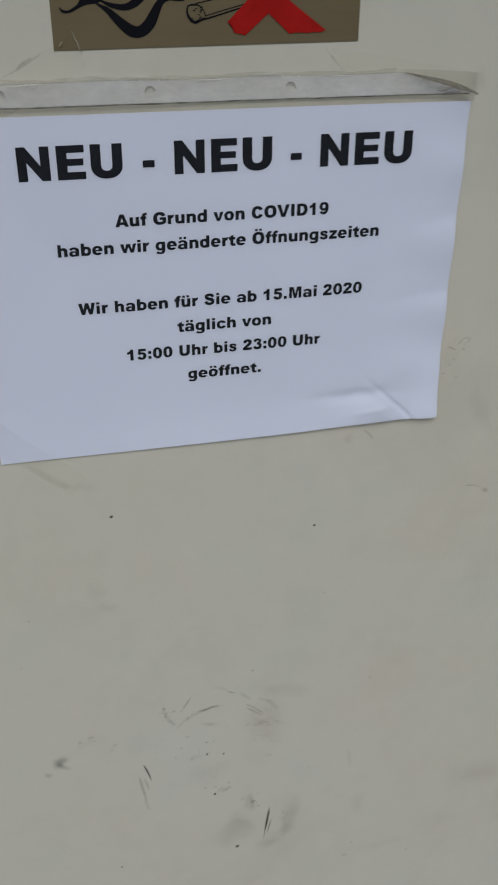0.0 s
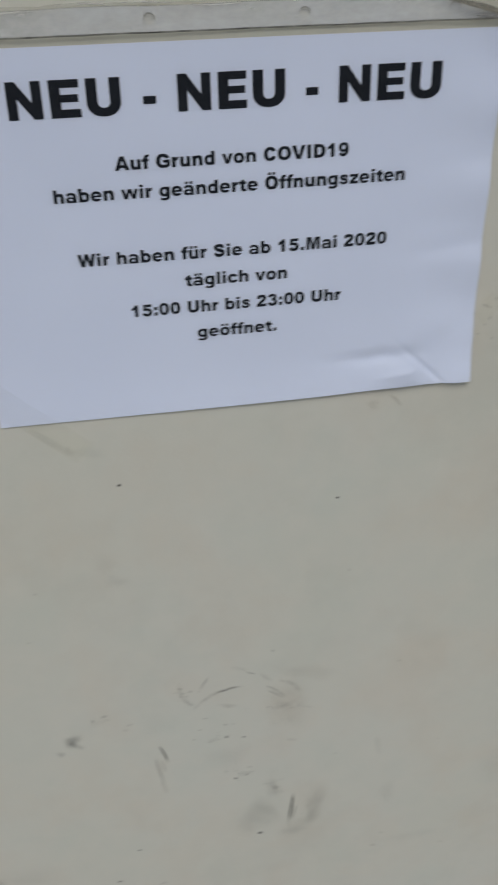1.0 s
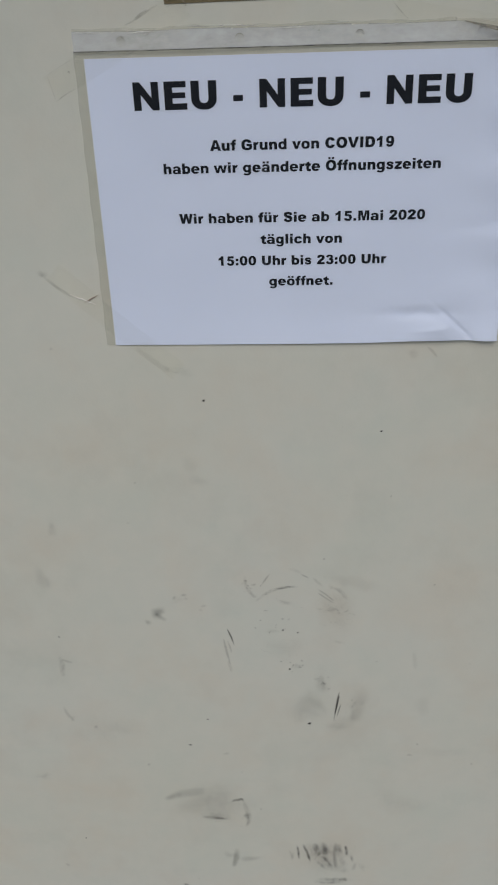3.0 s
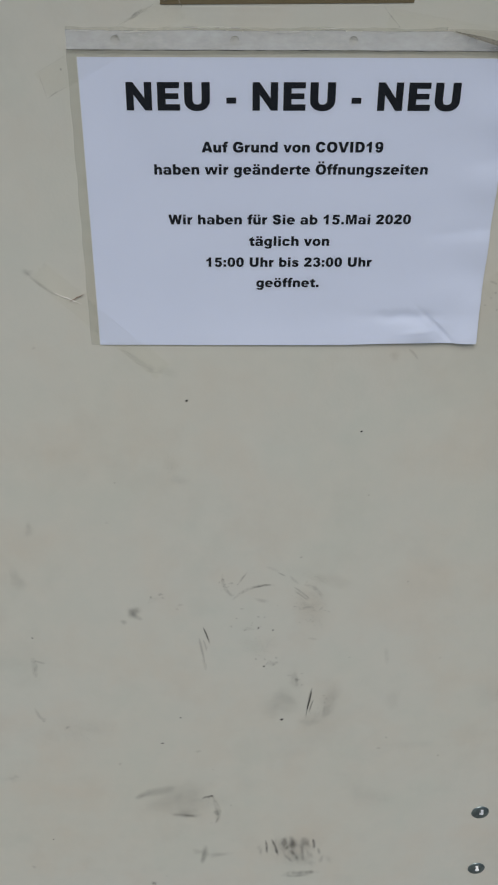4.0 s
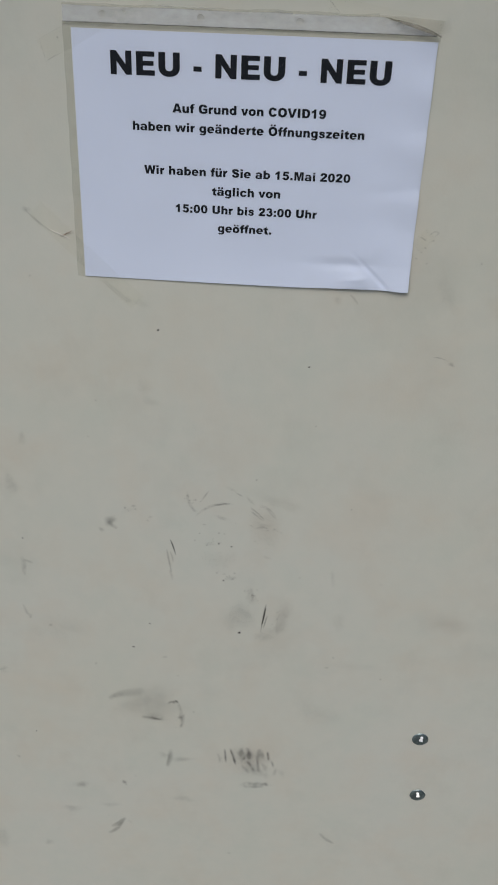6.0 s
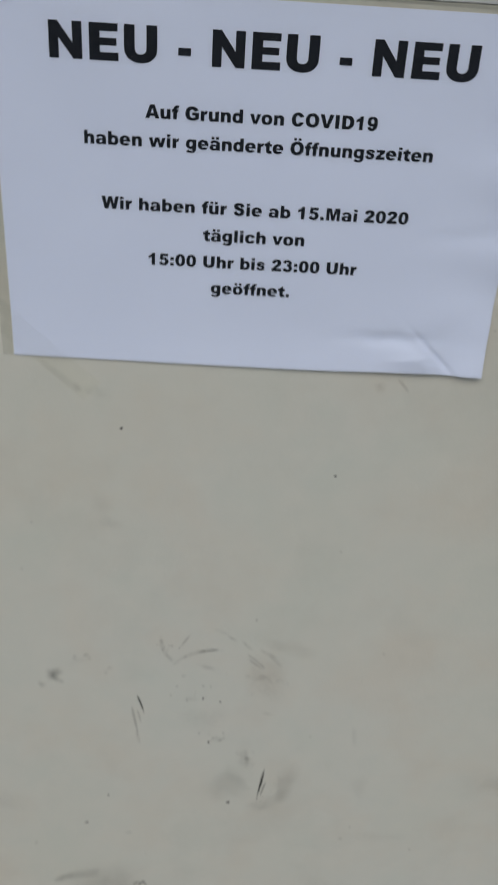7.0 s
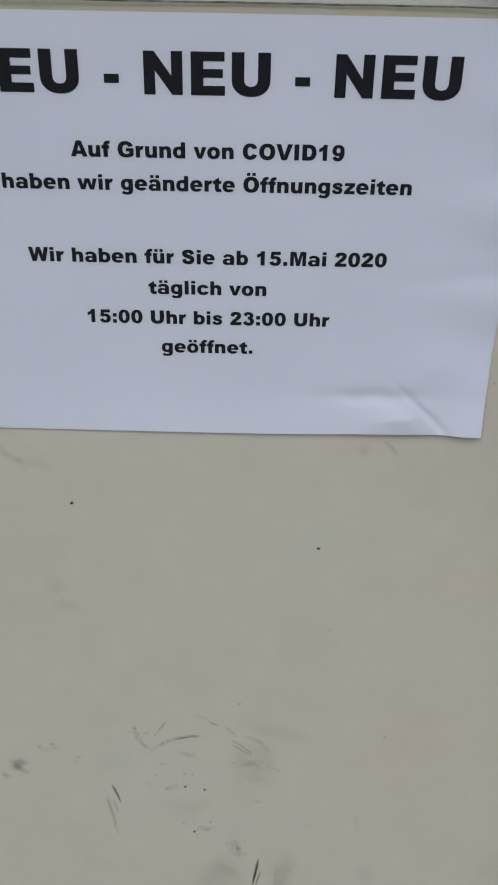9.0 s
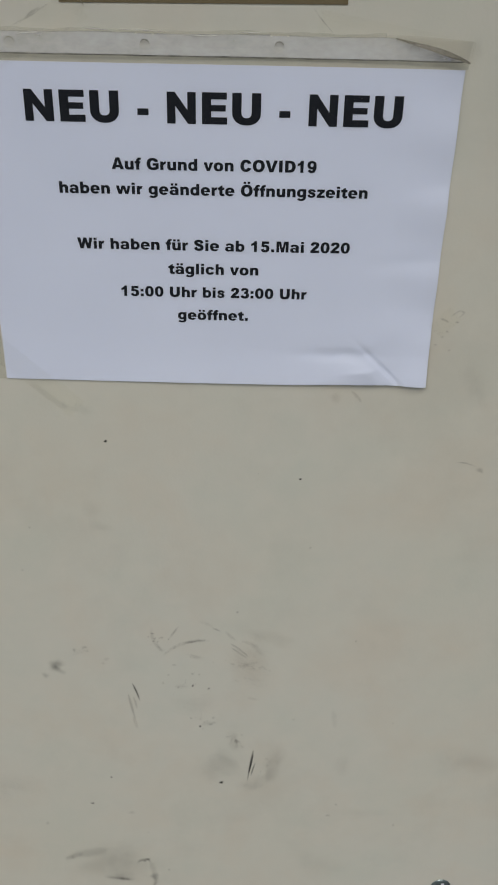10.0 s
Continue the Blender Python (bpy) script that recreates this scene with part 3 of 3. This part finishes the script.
    part("crease", cre, mat, tape, "raised crease in the tape, its glint and tone coloured in")

# ---- the sign above ----
sign = thing("no_smoking_sign", "gold-brown no-smoking sign with black smoke and a red cross", "sign")
SX0, SX1, SZ0, SZ1 = -0.0915, 0.0760, 1.6419, 1.7300
plate = bmesh.new()
add_box(plate, SX0, SX1, -0.0006, -0.0001, SZ0, SZ1)
for v in plate.verts:  # it hangs slightly askew
    v.co.z += (v.co.x - SX0) * 0.011
part("plate", plate, GOLD, sign, "gold-brown foil plate")


def sign_point(u, v):
    """From the artist's slanted grid of the sign to the wall."""
    u, v = u / 1000, v / 1000
    k = -0.052 * u + -0.126 * v + 1
    return ((0.1182 * u + 0.0 * v + -0.0981) / k, (-0.089 * u + -0.3141 * v + 1.6711) / k)


def brush(name, points, mat, lift, label=""):
    """A brush stroke through (u, v, width) on the sign."""
    bm = bmesh.new()
    fine = []
    n = len(points)
    for i in range(n - 1):
        p0, p1, p2, p3 = (points[max(0, min(n - 1, i + k))] for k in (-1, 0, 1, 2))
        for s in range(8):
            t = s / 8
            fine.append([0.5 * (2 * b + (c - a) * t + (2 * a - 5 * b + 4 * c - d) * t * t + (3 * b - a - 3 * c + d) * t ** 3) for a, b, c, d in zip(p0, p1, p2, p3)])
    fine.append(list(points[-1]))
    last = None
    for i, (u, v, w) in enumerate(fine):
        a, b = fine[max(0, i - 1)], fine[min(len(fine) - 1, i + 1)]
        d = Vector((b[0] - a[0], b[1] - a[1]))
        d = d.normalized() if d.length > 1e-6 else Vector((1, 0))
        o = Vector((-d.y, d.x)) * max(0.5, w) / 2
        pair = [bm.verts.new((x, -lift, z)) for x, z in (sign_point(u + o.x, v + o.y), sign_point(u - o.x, v - o.y))]
        if last:
            bm.faces.new((last[0], last[1], pair[1], pair[0]))
        last = pair
    part(name, bm, mat, sign, label)


brush("smoke_stroke", [(106, 80, 3), (122, 98, 12), (152, 98, 13), (190, 74, 18), (222, 46, 48), (262, 32, 60), (305, 18, 42), (352, 8, 24), (410, -20, 14)], INK_BLACK, 0.00085, "black ink smoke swirl")
brush("smoke_stroke", [(262, 58, 4), (318, 92, 24), (370, 140, 40), (420, 178, 50), (462, 180, 50), (498, 148, 50), (522, 100, 42), (546, 54, 30), (580, 38, 16), (620, 40, 14), (650, 43, 6)], INK_BLACK, 0.00095)
brush("smoke_stroke", [(280, 46, 4), (330, 68, 20), (390, 76, 28), (432, 58, 36), (470, 20, 38), (510, -25, 30)], INK_BLACK, 0.00105)
brush("smoke_stroke", [(610, -20, 14), (634, 14, 13), (650, 42, 6)], INK_BLACK, 0.00115)
brush("cigarette_line", [(700, 57, 4), (760, 42, 5), (915, -2, 4), (1040, -40, 4)], INK_BLACK, 0.00085, "black line drawing of a cigarette")
brush("cigarette_line", [(742, 110, 4), (830, 82, 4), (915, 56, 4), (1060, 12, 4)], INK_BLACK, 0.00085)
brush("cigarette_line", [(712, 130, 10), (760, 118, 7), (915, 68, 6), (1100, 17, 6), (1180, -5, 5)], INK_BLACK, 0.00090)
brush("cigarette_end", [(668, 66, 6), (663, 85, 7), (668, 110, 10), (682, 130, 14), (700, 138, 12), (720, 130, 10), (742, 118, 7)], INK_BLACK, 0.00095, "charred black cigarette end")
brush("cigarette_end", [(668, 66, 5), (690, 62, 8), (716, 66, 6), (736, 88, 4), (744, 112, 6)], INK_BLACK, 0.00085)
rnd = random.Random(5)
for k in range(9):
    u, v = rnd.uniform(674, 738), rnd.uniform(72, 130)
    brush("ash_speck", [(u, v, 2), (u + rnd.uniform(3, 8), v + rnd.uniform(-4, 5), rnd.uniform(3, 7)), (u + rnd.uniform(8, 13), v + rnd.uniform(-4, 6), 2)], INK_BLACK, 0.00100)


def cross_bar(points, lift):
    bm = bmesh.new()
    bm.faces.new([bm.verts.new((x, -lift, z)) for x, z in (sign_point(u, v) for u, v in points)])
    bmesh.ops.triangulate(bm, faces=bm.faces[:])
    part("cross_stroke", bm, INK_RED, sign, "red painted stroke of the cross")


cross_bar([(838, 135), (848, 142), (856, 150), (862, 166), (868, 181), (884, 184), (900, 186), (915, 192), (1018, 95), (1090, 20), (1200, -110), (1110, -160), (1000, -40), (940, 24)], 0.00120)
cross_bar([(1268, 165), (1240, 174), (1216, 173), (1190, 177), (1160, 176), (1135, 176), (1108, 182), (1018, 95), (930, 10), (790, -120), (880, -160), (1010, -40), (1120, 45)], 0.00125)


# ---- bolts in the wall ----
def bolt(x, z, turn):
    ob = thing("screw", "domed grey zinc-plated screw head with added highlight wedges", "screw", "screws in the wall")
    ob.matrix_basis = pose(x, 0, z, 90, 0, 0) @ pose(0, 0, 0, 0, 0, turn)
    bm = bmesh.new()
    n = 32

    def turned(bm, profile):
        rings = [[bm.verts.new((q * math.cos(2 * math.pi * i / n), q * math.sin(2 * math.pi * i / n), h)) for i in range(n)] for q, h in profile]
        for a, b in zip(rings, rings[1:]):
            for i in range(n):
                bm.faces.new((a[i], a[(i + 1) % n], b[(i + 1) % n], b[i]))
        return rings

    rings = turned(bm, [(0.0098, 0.0), (0.0100, 0.0005), (0.0095, 0.0011), (0.0072, 0.0018), (0.0044, 0.0022), (0.0014, 0.0023)])
    bm.faces.new(rings[-1])
    part("head", bm, ZINC, ob, "domed zinc-plated head", True)
    # two bright slanting wedges added as the highlight, with a dark slot between them
    for low, high, out, wide in ((0.0034, 0.0068, 0.0046, 0.0015), (-0.0002, 0.0022, 0.0038, 0.0021)):
        lip = bmesh.new()
        sides = [[lip.verts.new((x, y, h)) for y, h in ((low, 0.0021), (low, out), (high, 0.0022))] for x in (0.0004 - wide, 0.0004 + wide)]
        lip.faces.new(sides[0])
        lip.faces.new(sides[1][::-1])
        for i in range(3):
            lip.faces.new((sides[0][i], sides[1][i], sides[1][(i + 1) % 3], sides[0][(i + 1) % 3]))
        bmesh.ops.recalc_face_normals(lip, faces=lip.faces[:])
        part("highlight_wedge", lip, HIGHLIGHT_STEEL, ob, "bright wedge added for the highlight on the head")
    sl = bmesh.new()
    add_box(sl, -0.0022, 0.0028, 0.0023, 0.0033, 0.0018, 0.0026)
    part("slot", sl, DARK_SLOT, ob, "dark slot")


bolt(0.2325, 0.8255, -6)
bolt(0.2415, 0.7250, 8)


# ---- scuffs, specks and smudges on the paint ----
def with_cover(name, bm, covers, mat, label=""):
    ob = part(name, bm, mat, wall_north, label)
    at = ob.data.attributes.new("cover", "FLOAT", "POINT")
    at.data.foreach_set("value", covers)
    return ob


LIFT = [0.00020]
STRENGTH = 0.62


def next_lift():
    LIFT[0] = 0.0002 if LIFT[0] > 0.00034 else LIFT[0] + 0.000004
    return LIFT[0]


def scuff(points, width, dark, mat=None, name="scuff_mark", label=""):
    """A rubbed streak along points (mm), thick in its middle and fading at its ends and sides."""
    bm, covers, y = bmesh.new(), [], -next_lift()
    fine, n = [], len(points)
    for i in range(n - 1):
        p0, p1, p2, p3 = (points[max(0, min(n - 1, i + k))] for k in (-1, 0, 1, 2))
        for s in range(8):
            t = s / 8
            fine.append([0.5 * (2 * b + (c - a) * t + (2 * a - 5 * b + 4 * c - d) * t * t + (3 * b - a - 3 * c + d) * t ** 3) for a, b, c, d in zip(p0, p1, p2, p3)])
    fine.append(list(points[-1]))
    last = None
    for i, p in enumerate(fine):
        a, b = fine[max(0, i - 1)], fine[min(len(fine) - 1, i + 1)]
        d = Vector((b[0] - a[0], b[1] - a[1])).normalized()
        o = Vector((-d.y, d.x))
        along = math.sin(math.pi * (i + 0.3) / (len(fine) - 0.4)) ** 0.6
        row = []
        for k in range(-3, 4):
            w = width * (0.35 + 0.65 * along) * k / 6
            row.append(bm.verts.new(((p[0] + o.x * w) / 1000, y, (p[1] + o.y * w) / 1000)))
            covers.append(STRENGTH * dark * along * (1 - (k / 3) ** 2))
        if last:
            for k in range(6):
                bm.faces.new((last[k], last[k + 1], row[k + 1], row[k]))
        last = row
    return with_cover(name, bm, covers, mat or RUBBER, label)


def smudge(x, z, rx, rz, turn, dark, mat=None, name="smudge", label=""):
    """A soft-edged patch of dirt about (x, z), in mm."""
    bm, covers, y = bmesh.new(), [], -next_lift()
    c, s = math.cos(radians(turn)), math.sin(radians(turn))
    centre = bm.verts.new((x / 1000, y, z / 1000))
    covers.append(STRENGTH * dark)
    last = None
    for j in range(1, 7):
        ring = []
        for i in range(24):
            w = 2 * math.pi * i / 24
            r = j / 6 * (1 + 0.16 * math.sin(2 * w + x) + 0.12 * math.sin(3 * w + z) + 0.06 * math.sin(5 * w + x * z))
            u, v = rx * r * math.cos(w), rz * r * math.sin(w)
            ring.append(bm.verts.new(((x + c * u - s * v) / 1000, y, (z + s * u + c * v) / 1000)))
            covers.append(STRENGTH * dark * (1 - smooth01(j / 6)))
        for i in range(24):
            if last:
                bm.faces.new((last[i], last[(i + 1) % 24], ring[(i + 1) % 24], ring[i]))
            else:
                bm.faces.new((centre, ring[(i + 1) % 24], ring[i]))
        last = ring
    return with_cover(name, bm, covers, mat or GREY_DIRT, label)


def speck(x, z, r, dark=0.95, long=1.0, turn=0):
    return smudge(x, z, r * 0.85 * long, r * 0.85, turn, dark * (1.9 if dark > 0.65 else 0.9), SPECK, "dirt_speck")



# single specks
for x, z, r, dark, long in ((-82, 1349, 1.7, 1.0, 1.2), (64, 1318.5, 1.7, 1.0, 1.0), (32, 1323, 0.7, 0.3, 1.0), (75, 1254, 1.8, 0.35, 1.0), (18, 1187, 1.5, 0.65, 1.4),
                            (-20, 1103, 1.9, 0.8, 1.0), (-6, 1100, 1.6, 0.7, 1.0), (-14, 1053, 1.7, 1.0, 1.2), (-2, 1064, 1.8, 0.5, 1.4), (-22, 1063, 1.6, 0.55, 1.0),
                            (-33, 1100, 1.6, 0.4, 1.0), (5.5, 978.5, 2.4, 1.0, 1.4), (116, 949, 1.9, 0.6, 1.0), (109, 933, 3.0, 0.35, 1.3), (174, 920, 2.0, 0.45, 1.2),
                            (119, 1157, 1.8, 0.4, 1.0), (70, 1063, 2.0, 0.3, 1.0), (-236, 1095, 1.5, 0.9, 1.0), (-237, 983, 2.6, 0.5, 1.0), (-214, 973, 3.6, 0.32, 1.0)):
    speck(x, z, r, dark, long)
for x, z, r, dark, long in ((-98, 984, 1.9, 0.9, 1.0), (-118, 947, 2.3, 0.9, 1.2), (-81, 934, 3.6, 0.35, 1.5), (-164, 917, 3.4, 0.4, 1.0), (-47, 847, 2.0, 0.7, 1.0),
                            (-246, 796, 1.8, 0.9, 1.0), (-273, 748, 4.5, 0.4, 1.0), (-276, 901, 6.0, 0.15, 1.4), (-137, 713, 5.0, 0.45, 1.2), (-122, 725, 2.2, 0.3, 1.0),
                            (212, 1429, 1.6, 0.6, 1.0), (-201, 1397, 2.2, 0.3, 1.2), (-146, 1270, 1.5, 0.45, 1.5), (-156, 1228, 2.4, 0.25, 1.0), (-110, 1142, 2.6, 0.2, 1.3),
                            (-97, 1128, 2.4, 0.3, 1.2), (-36, 1127, 1.7, 0.55, 1.8), (-66, 905, 2.0, 0.3, 1.0), (2, 583, 4.0, 0.35, 1.0), (160, 1060, 1.6, 0.3, 1.0)):
    speck(x, z, r, dark * 0.75, long)

# the arc of a rubbed heel and the hook beside it
scuff([(-45, 1138), (-37, 1146), (-27, 1152), (-16, 1155), (-5, 1155)], 4.6, 0.42, label="dark curved rubber scuff on the paint")
scuff([(-25, 1152), (-17, 1154.5), (-9, 1155.5)], 2.8, 0.45)
scuff([(-54, 1169), (-54, 1160), (-51, 1151), (-46, 1144), (-43, 1145)], 4.5, 0.42, PALM_DIRT)
scuff([(-40, 1156), (-36, 1163), (-31, 1171)], 2.6, 0.4, PALM_DIRT)
scuff([(-3, 1170), (0, 1168), (4, 1166)], 1.8, 0.9)
scuff([(8, 1166), (12, 1161), (18, 1155)], 3.5, 0.3)
scuff([(13, 1152), (20, 1146), (28, 1138)], 2.6, 0.5)
scuff([(13, 1148), (20, 1142), (27, 1136)], 2.4, 0.4)
scuff([(22, 1156), (32, 1151), (40, 1140)], 5.0, 0.25)
scuff([(-14, 1177), (-8, 1174), (-2, 1171)], 4.0, 0.2)
smudge(30, 1130, 26, 30, 10, 0.20, BROWN_DIRT, label="faint brownish rubbed stain")
smudge(45, 1160, 28, 12, -20, 0.18, BROWN_DIRT)
smudge(-20, 1080, 30, 18, 0, 0.12, BROWN_DIRT)
smudge(33, 1088, 6, 3, -15, 0.2)
smudge(26, 1128, 8, 4, 10, 0.2)
smudge(-18, 1137, 9, 4, -20, 0.3)
smudge(-30, 1102, 8, 4, 0, 0.2)
smudge(-6, 1057, 9, 4, 0, 0.18)

# fine grit in the rubbed patches
grit = random.Random(11)
for x, z, rx, rz, n, strong in ((28, 1124, 22, 26, 16, 0.34), (-22, 1108, 20, 14, 8, 0.42), (-50, 1154, 8, 14, 9, 0.42), (-8, 1058, 12, 7, 8, 0.55), (17, 1036, 7, 11, 9, 0.42),
                                (50, 996, 12, 20, 9, 0.30), (-66, 838, 7, 20, 8, 0.48), (-150, 640, 26, 14, 7, 0.5)):
    for _ in range(n):
        smudge(x + grit.gauss(0, 0.5) * rx, z + grit.gauss(0, 0.5) * rz, grit.uniform(0.8, 2.4), grit.uniform(0.7, 1.5), grit.uniform(-40, 40), strong * grit.uniform(0.5, 1.3),
               grit.choice((SPECK, BROWN_DIRT, PALM_DIRT)), "dirt_speck")

# smudged finger spot with its tail
smudge(-138, 1125, 8, 9, 0, 0.62, SOFT_DIRT, label="grey smudged finger spot on the paint")
scuff([(-140, 1124), (-134, 1118), (-130, 1116)], 6.0, 0.28, SOFT_DIRT, "smudge")
smudge(-148, 1113, 4, 4.4, 0, 0.4, SOFT_DIRT)
smudge(-118, 1140, 9, 5, 20, 0.14)
smudge(-112, 1146, 3.2, 2.4, 0, 0.4, SOFT_DIRT)
smudge(-121, 1143, 2.4, 2.0, 0, 0.3, SOFT_DIRT)
smudge(-94, 1133, 3.5, 2.4, 0, 0.25, SOFT_DIRT)

# short dark nicks
scuff([(-73, 1105), (-70, 1096), (-67, 1084)], 1.9, 0.85, SPECK, label="short dark streak on the paint")
scuff([(-73, 1104), (-70, 1096), (-68, 1088)], 3.0, 0.35, label="short dark streak on the paint")
scuff([(-77, 1092), (-75, 1078), (-72, 1060)], 3.0, 0.42, SOFT_DIRT)
scuff([(-73, 1089), (-71, 1081), (-70, 1074)], 2.4, 0.35, SOFT_DIRT)
scuff([(-74, 1064), (-72, 1056), (-71, 1049)], 4.0, 0.3, BROWN_DIRT, "smudge")
scuff([(35, 1023), (33, 1010), (30, 982)], 2.3, 0.8, SPECK, label="long black nick in the paint")
scuff([(35, 1018), (33, 1004), (31, 992)], 2.0, 1.0, SPECK)
scuff([(37, 1006), (35, 998), (33, 988)], 1.6, 0.8, SPECK)
smudge(17, 1034, 9, 15, 15, 0.42, PALM_DIRT)
smudge(8, 1010, 13, 22, 25, 0.22)
smudge(54, 1004, 13, 30, -15, 0.25)
smudge(46, 986, 14, 9, 20, 0.20, PALM_DIRT)
smudge(34, 975, 13, 10, 20, 0.30)
smudge(2, 996, 22, 24, 20, 0.2)

# rubbed patches low down
scuff([(-152, 861), (-138, 869), (-120, 874), (-108, 878)], 15, 0.2, SOFT_DIRT, "smudge")
scuff([(-150, 861), (-142, 867), (-132, 871)], 7.0, 0.42, PALM_DIRT)
smudge(-102, 858, 58, 32, 4, 0.27, label="broad faint grey rub mark")
scuff([(-78, 858), (-74, 862), (-70, 859)], 4.0, 1.0)
scuff([(-72, 862), (-68, 863), (-66, 860)], 4.0, 1.1)
scuff([(-112, 834), (-98, 832), (-84, 830)], 5.0, 0.45, PALM_DIRT)
scuff([(-98, 832), (-93, 831), (-87, 830)], 4.5, 0.65)
scuff([(-66, 860), (-62, 844), (-61, 828), (-64, 817)], 7.5, 0.36, PALM_DIRT)
smudge(-62, 836, 5, 9, 0, 0.4, PALM_DIRT)
smudge(-96, 834, 22, 8, 4, 0.35, GREY_DIRT)
scuff([(-62, 836), (-61, 828), (-64, 818)], 3.0, 0.35)
scuff([(-76, 780), (-77, 764), (-81, 746)], 9.0, 0.36, GREY_DIRT, "smudge")
scuff([(-77, 772), (-79, 758), (-81, 748)], 4.5, 0.28)
smudge(-61, 762, 15, 7, 10, 0.4)
smudge(-85, 768, 8, 8, 0, 0.3)

# the print of a palm heel
for x0, z0, x1, z1, w, dark in ((-8, 786, -6, 762, 3.0, 1.0), (-1, 788, 7, 757, 3.6, 0.95), (12, 790, 16, 768, 7, 0.6), (21, 792, 23, 770, 8, 0.6),
                                (36, 790, 38, 772, 9, 0.65), (20, 768, 31, 750, 4.5, 0.6), (15, 758, 24, 744, 4.0, 0.45), (46, 786, 48, 770, 3.4, 1.1),
                                (52, 770, 55, 758, 3.2, 0.8), (40, 765, 47, 750, 6, 0.3), (33, 775, 36, 748, 4, 0.35), (58, 758, 55, 742, 5, 0.35)):
    scuff([(x0, z0), ((x0 + x1) / 2 + 0.6, (z0 + z1) / 2), (x1, z1)], w * 1.2, dark * 1.05, RUBBER if w < 3.3 else PALM_DIRT)
smudge(32, 724, 24, 8, 0, 0.55, PALM_DIRT, "smudge", "grey smeared palm print low on the wall")
scuff([(18, 719), (32, 719), (46, 721)], 5.0, 0.3, PALM_DIRT)
smudge(45, 726, 5, 5, 0, 0.7, PALM_DIRT)
smudge(24, 766, 46, 36, 0, 0.20)
smudge(22, 774, 28, 18, -10, 0.46, PALM_DIRT)
smudge(34, 750, 20, 12, -25, 0.40, PALM_DIRT)
smudge(-14, 768, 4, 9, 10, 0.35, PALM_DIRT)
smudge(66, 748, 5, 10, 10, 0.30, PALM_DIRT)

# marks near the floor and along the edges
scuff([(-163, 608), (-152, 617), (-141, 634)], 7.5, 0.6)
scuff([(-158, 622), (-148, 630), (-138, 642)], 8.0, 0.65, GREY_DIRT, "smudge")
scuff([(-140, 716), (-137, 711), (-134, 706)], 5.0, 0.5)
smudge(-194, 702, 12, 9, 0, 0.45)
smudge(-210, 654, 18, 8, 10, 0.3)
smudge(-157, 666, 16, 6, 0, 0.25)
smudge(-315, 582, 20, 24, 0, 0.3)
smudge(-246, 580, 10, 7, 0, 0.3)
smudge(-61, 688, 18, 9, 0, 0.22)
smudge(-280, 897, 10, 7, 0, 0.14)
scuff([(122, 638), (130, 627), (143, 618)], 6.5, 0.45, GREY_DIRT, "smudge")
smudge(104, 856, 36, 22, 0, 0.12)
smudge(146, 937, 40, 10, 0, 0.08)
smudge(249, 1006, 26, 15, 10, 0.14)
smudge(225, 1012, 36, 22, 0, 0.12)
smudge(118, 1004, 13, 16, 0, 0.12)
scuff([(105, 1075), (107, 1064), (108, 1052)], 6.0, 0.14, GREY_DIRT, "smudge")
scuff([(-239, 1070), (-238, 1058), (-239, 1043)], 7.0, 0.45, PALM_DIRT, "smudge")
scuff([(-237, 1066), (-231, 1063), (-227, 1062)], 4.0, 0.45, GREY_DIRT, "smudge")
smudge(-201, 969, 44, 26, 0, 0.10)
scuff([(-244, 1002), (-240, 988), (-234, 986)], 5.0, 0.25, SOFT_DIRT, "smudge")
smudge(-225, 1222, 5, 12, 0, 0.3)
smudge(-242, 1165, 9, 16, 0, 0.28)
smudge(-92, 1272, 11, 7, 0, 0.13)
smudge(-97, 1288, 14, 10, -40, 0.09, BROWN_DIRT)
scuff([(180, 1335.5), (188, 1335), (196, 1332)], 1.6, 0.5, label="fine dark scratch in the paint")
smudge(199, 1329, 5, 2.5, -20, 0.45)
smudge(185, 1400, 10, 30, 20, 0.12)

# grime that has settled along the edges of the tape
scuff([(-120, 1629), (-108, 1635), (-96, 1642)], 1.6, 0.3)
scuff([(-111, 1634.5), (-107, 1637), (-103, 1639)], 1.6, 0.55)
scuff([(-176, 1600), (-150, 1614), (-124, 1628)], 1.0, 0.16)
scuff([(-171, 1583), (-165, 1587), (-157, 1591)], 1.2, 0.3)
scuff([(-175, 1599), (-173, 1591), (-171, 1583)], 1.0, 0.2)
speck(-160, 1602, 1.2, 0.6)
smudge(-199, 1459, 5, 4, 0, 0.5)
scuff([(-200, 1459), (-190, 1449), (-178, 1440)], 3.0, 0.32, GREY_DIRT, "smudge")
scuff([(-133, 1396), (-122, 1387), (-110, 1376)], 6.0, 0.13, GREY_DIRT, "smudge")
smudge(-110, 1378, 4, 4, 0, 0.22)
smudge(-97, 1375, 12, 5, 0, 0.14)
scuff([(154, 1451), (157, 1449.5), (160, 1448)], 1.9, 0.45)
scuff([(161, 1452), (166, 1456), (170, 1455), (166, 1451)], 2.0, 0.45)
for x, z in ((153, 1431), (157, 1437), (160, 1441), (166, 1448), (163, 1427)):
    speck(x, z, 1.3, 0.4, 1.3)
scuff([(97, 1394), (101, 1390), (105, 1385)], 3.0, 0.35, BROWN_DIRT)
smudge(86, 1388, 7, 5, 0, 0.25, BROWN_DIRT)
scuff([(56, 1642), (62, 1635), (69, 1628)], 1.2, 0.3)
smudge(152, 1620, 7, 10, 0, 0.25)
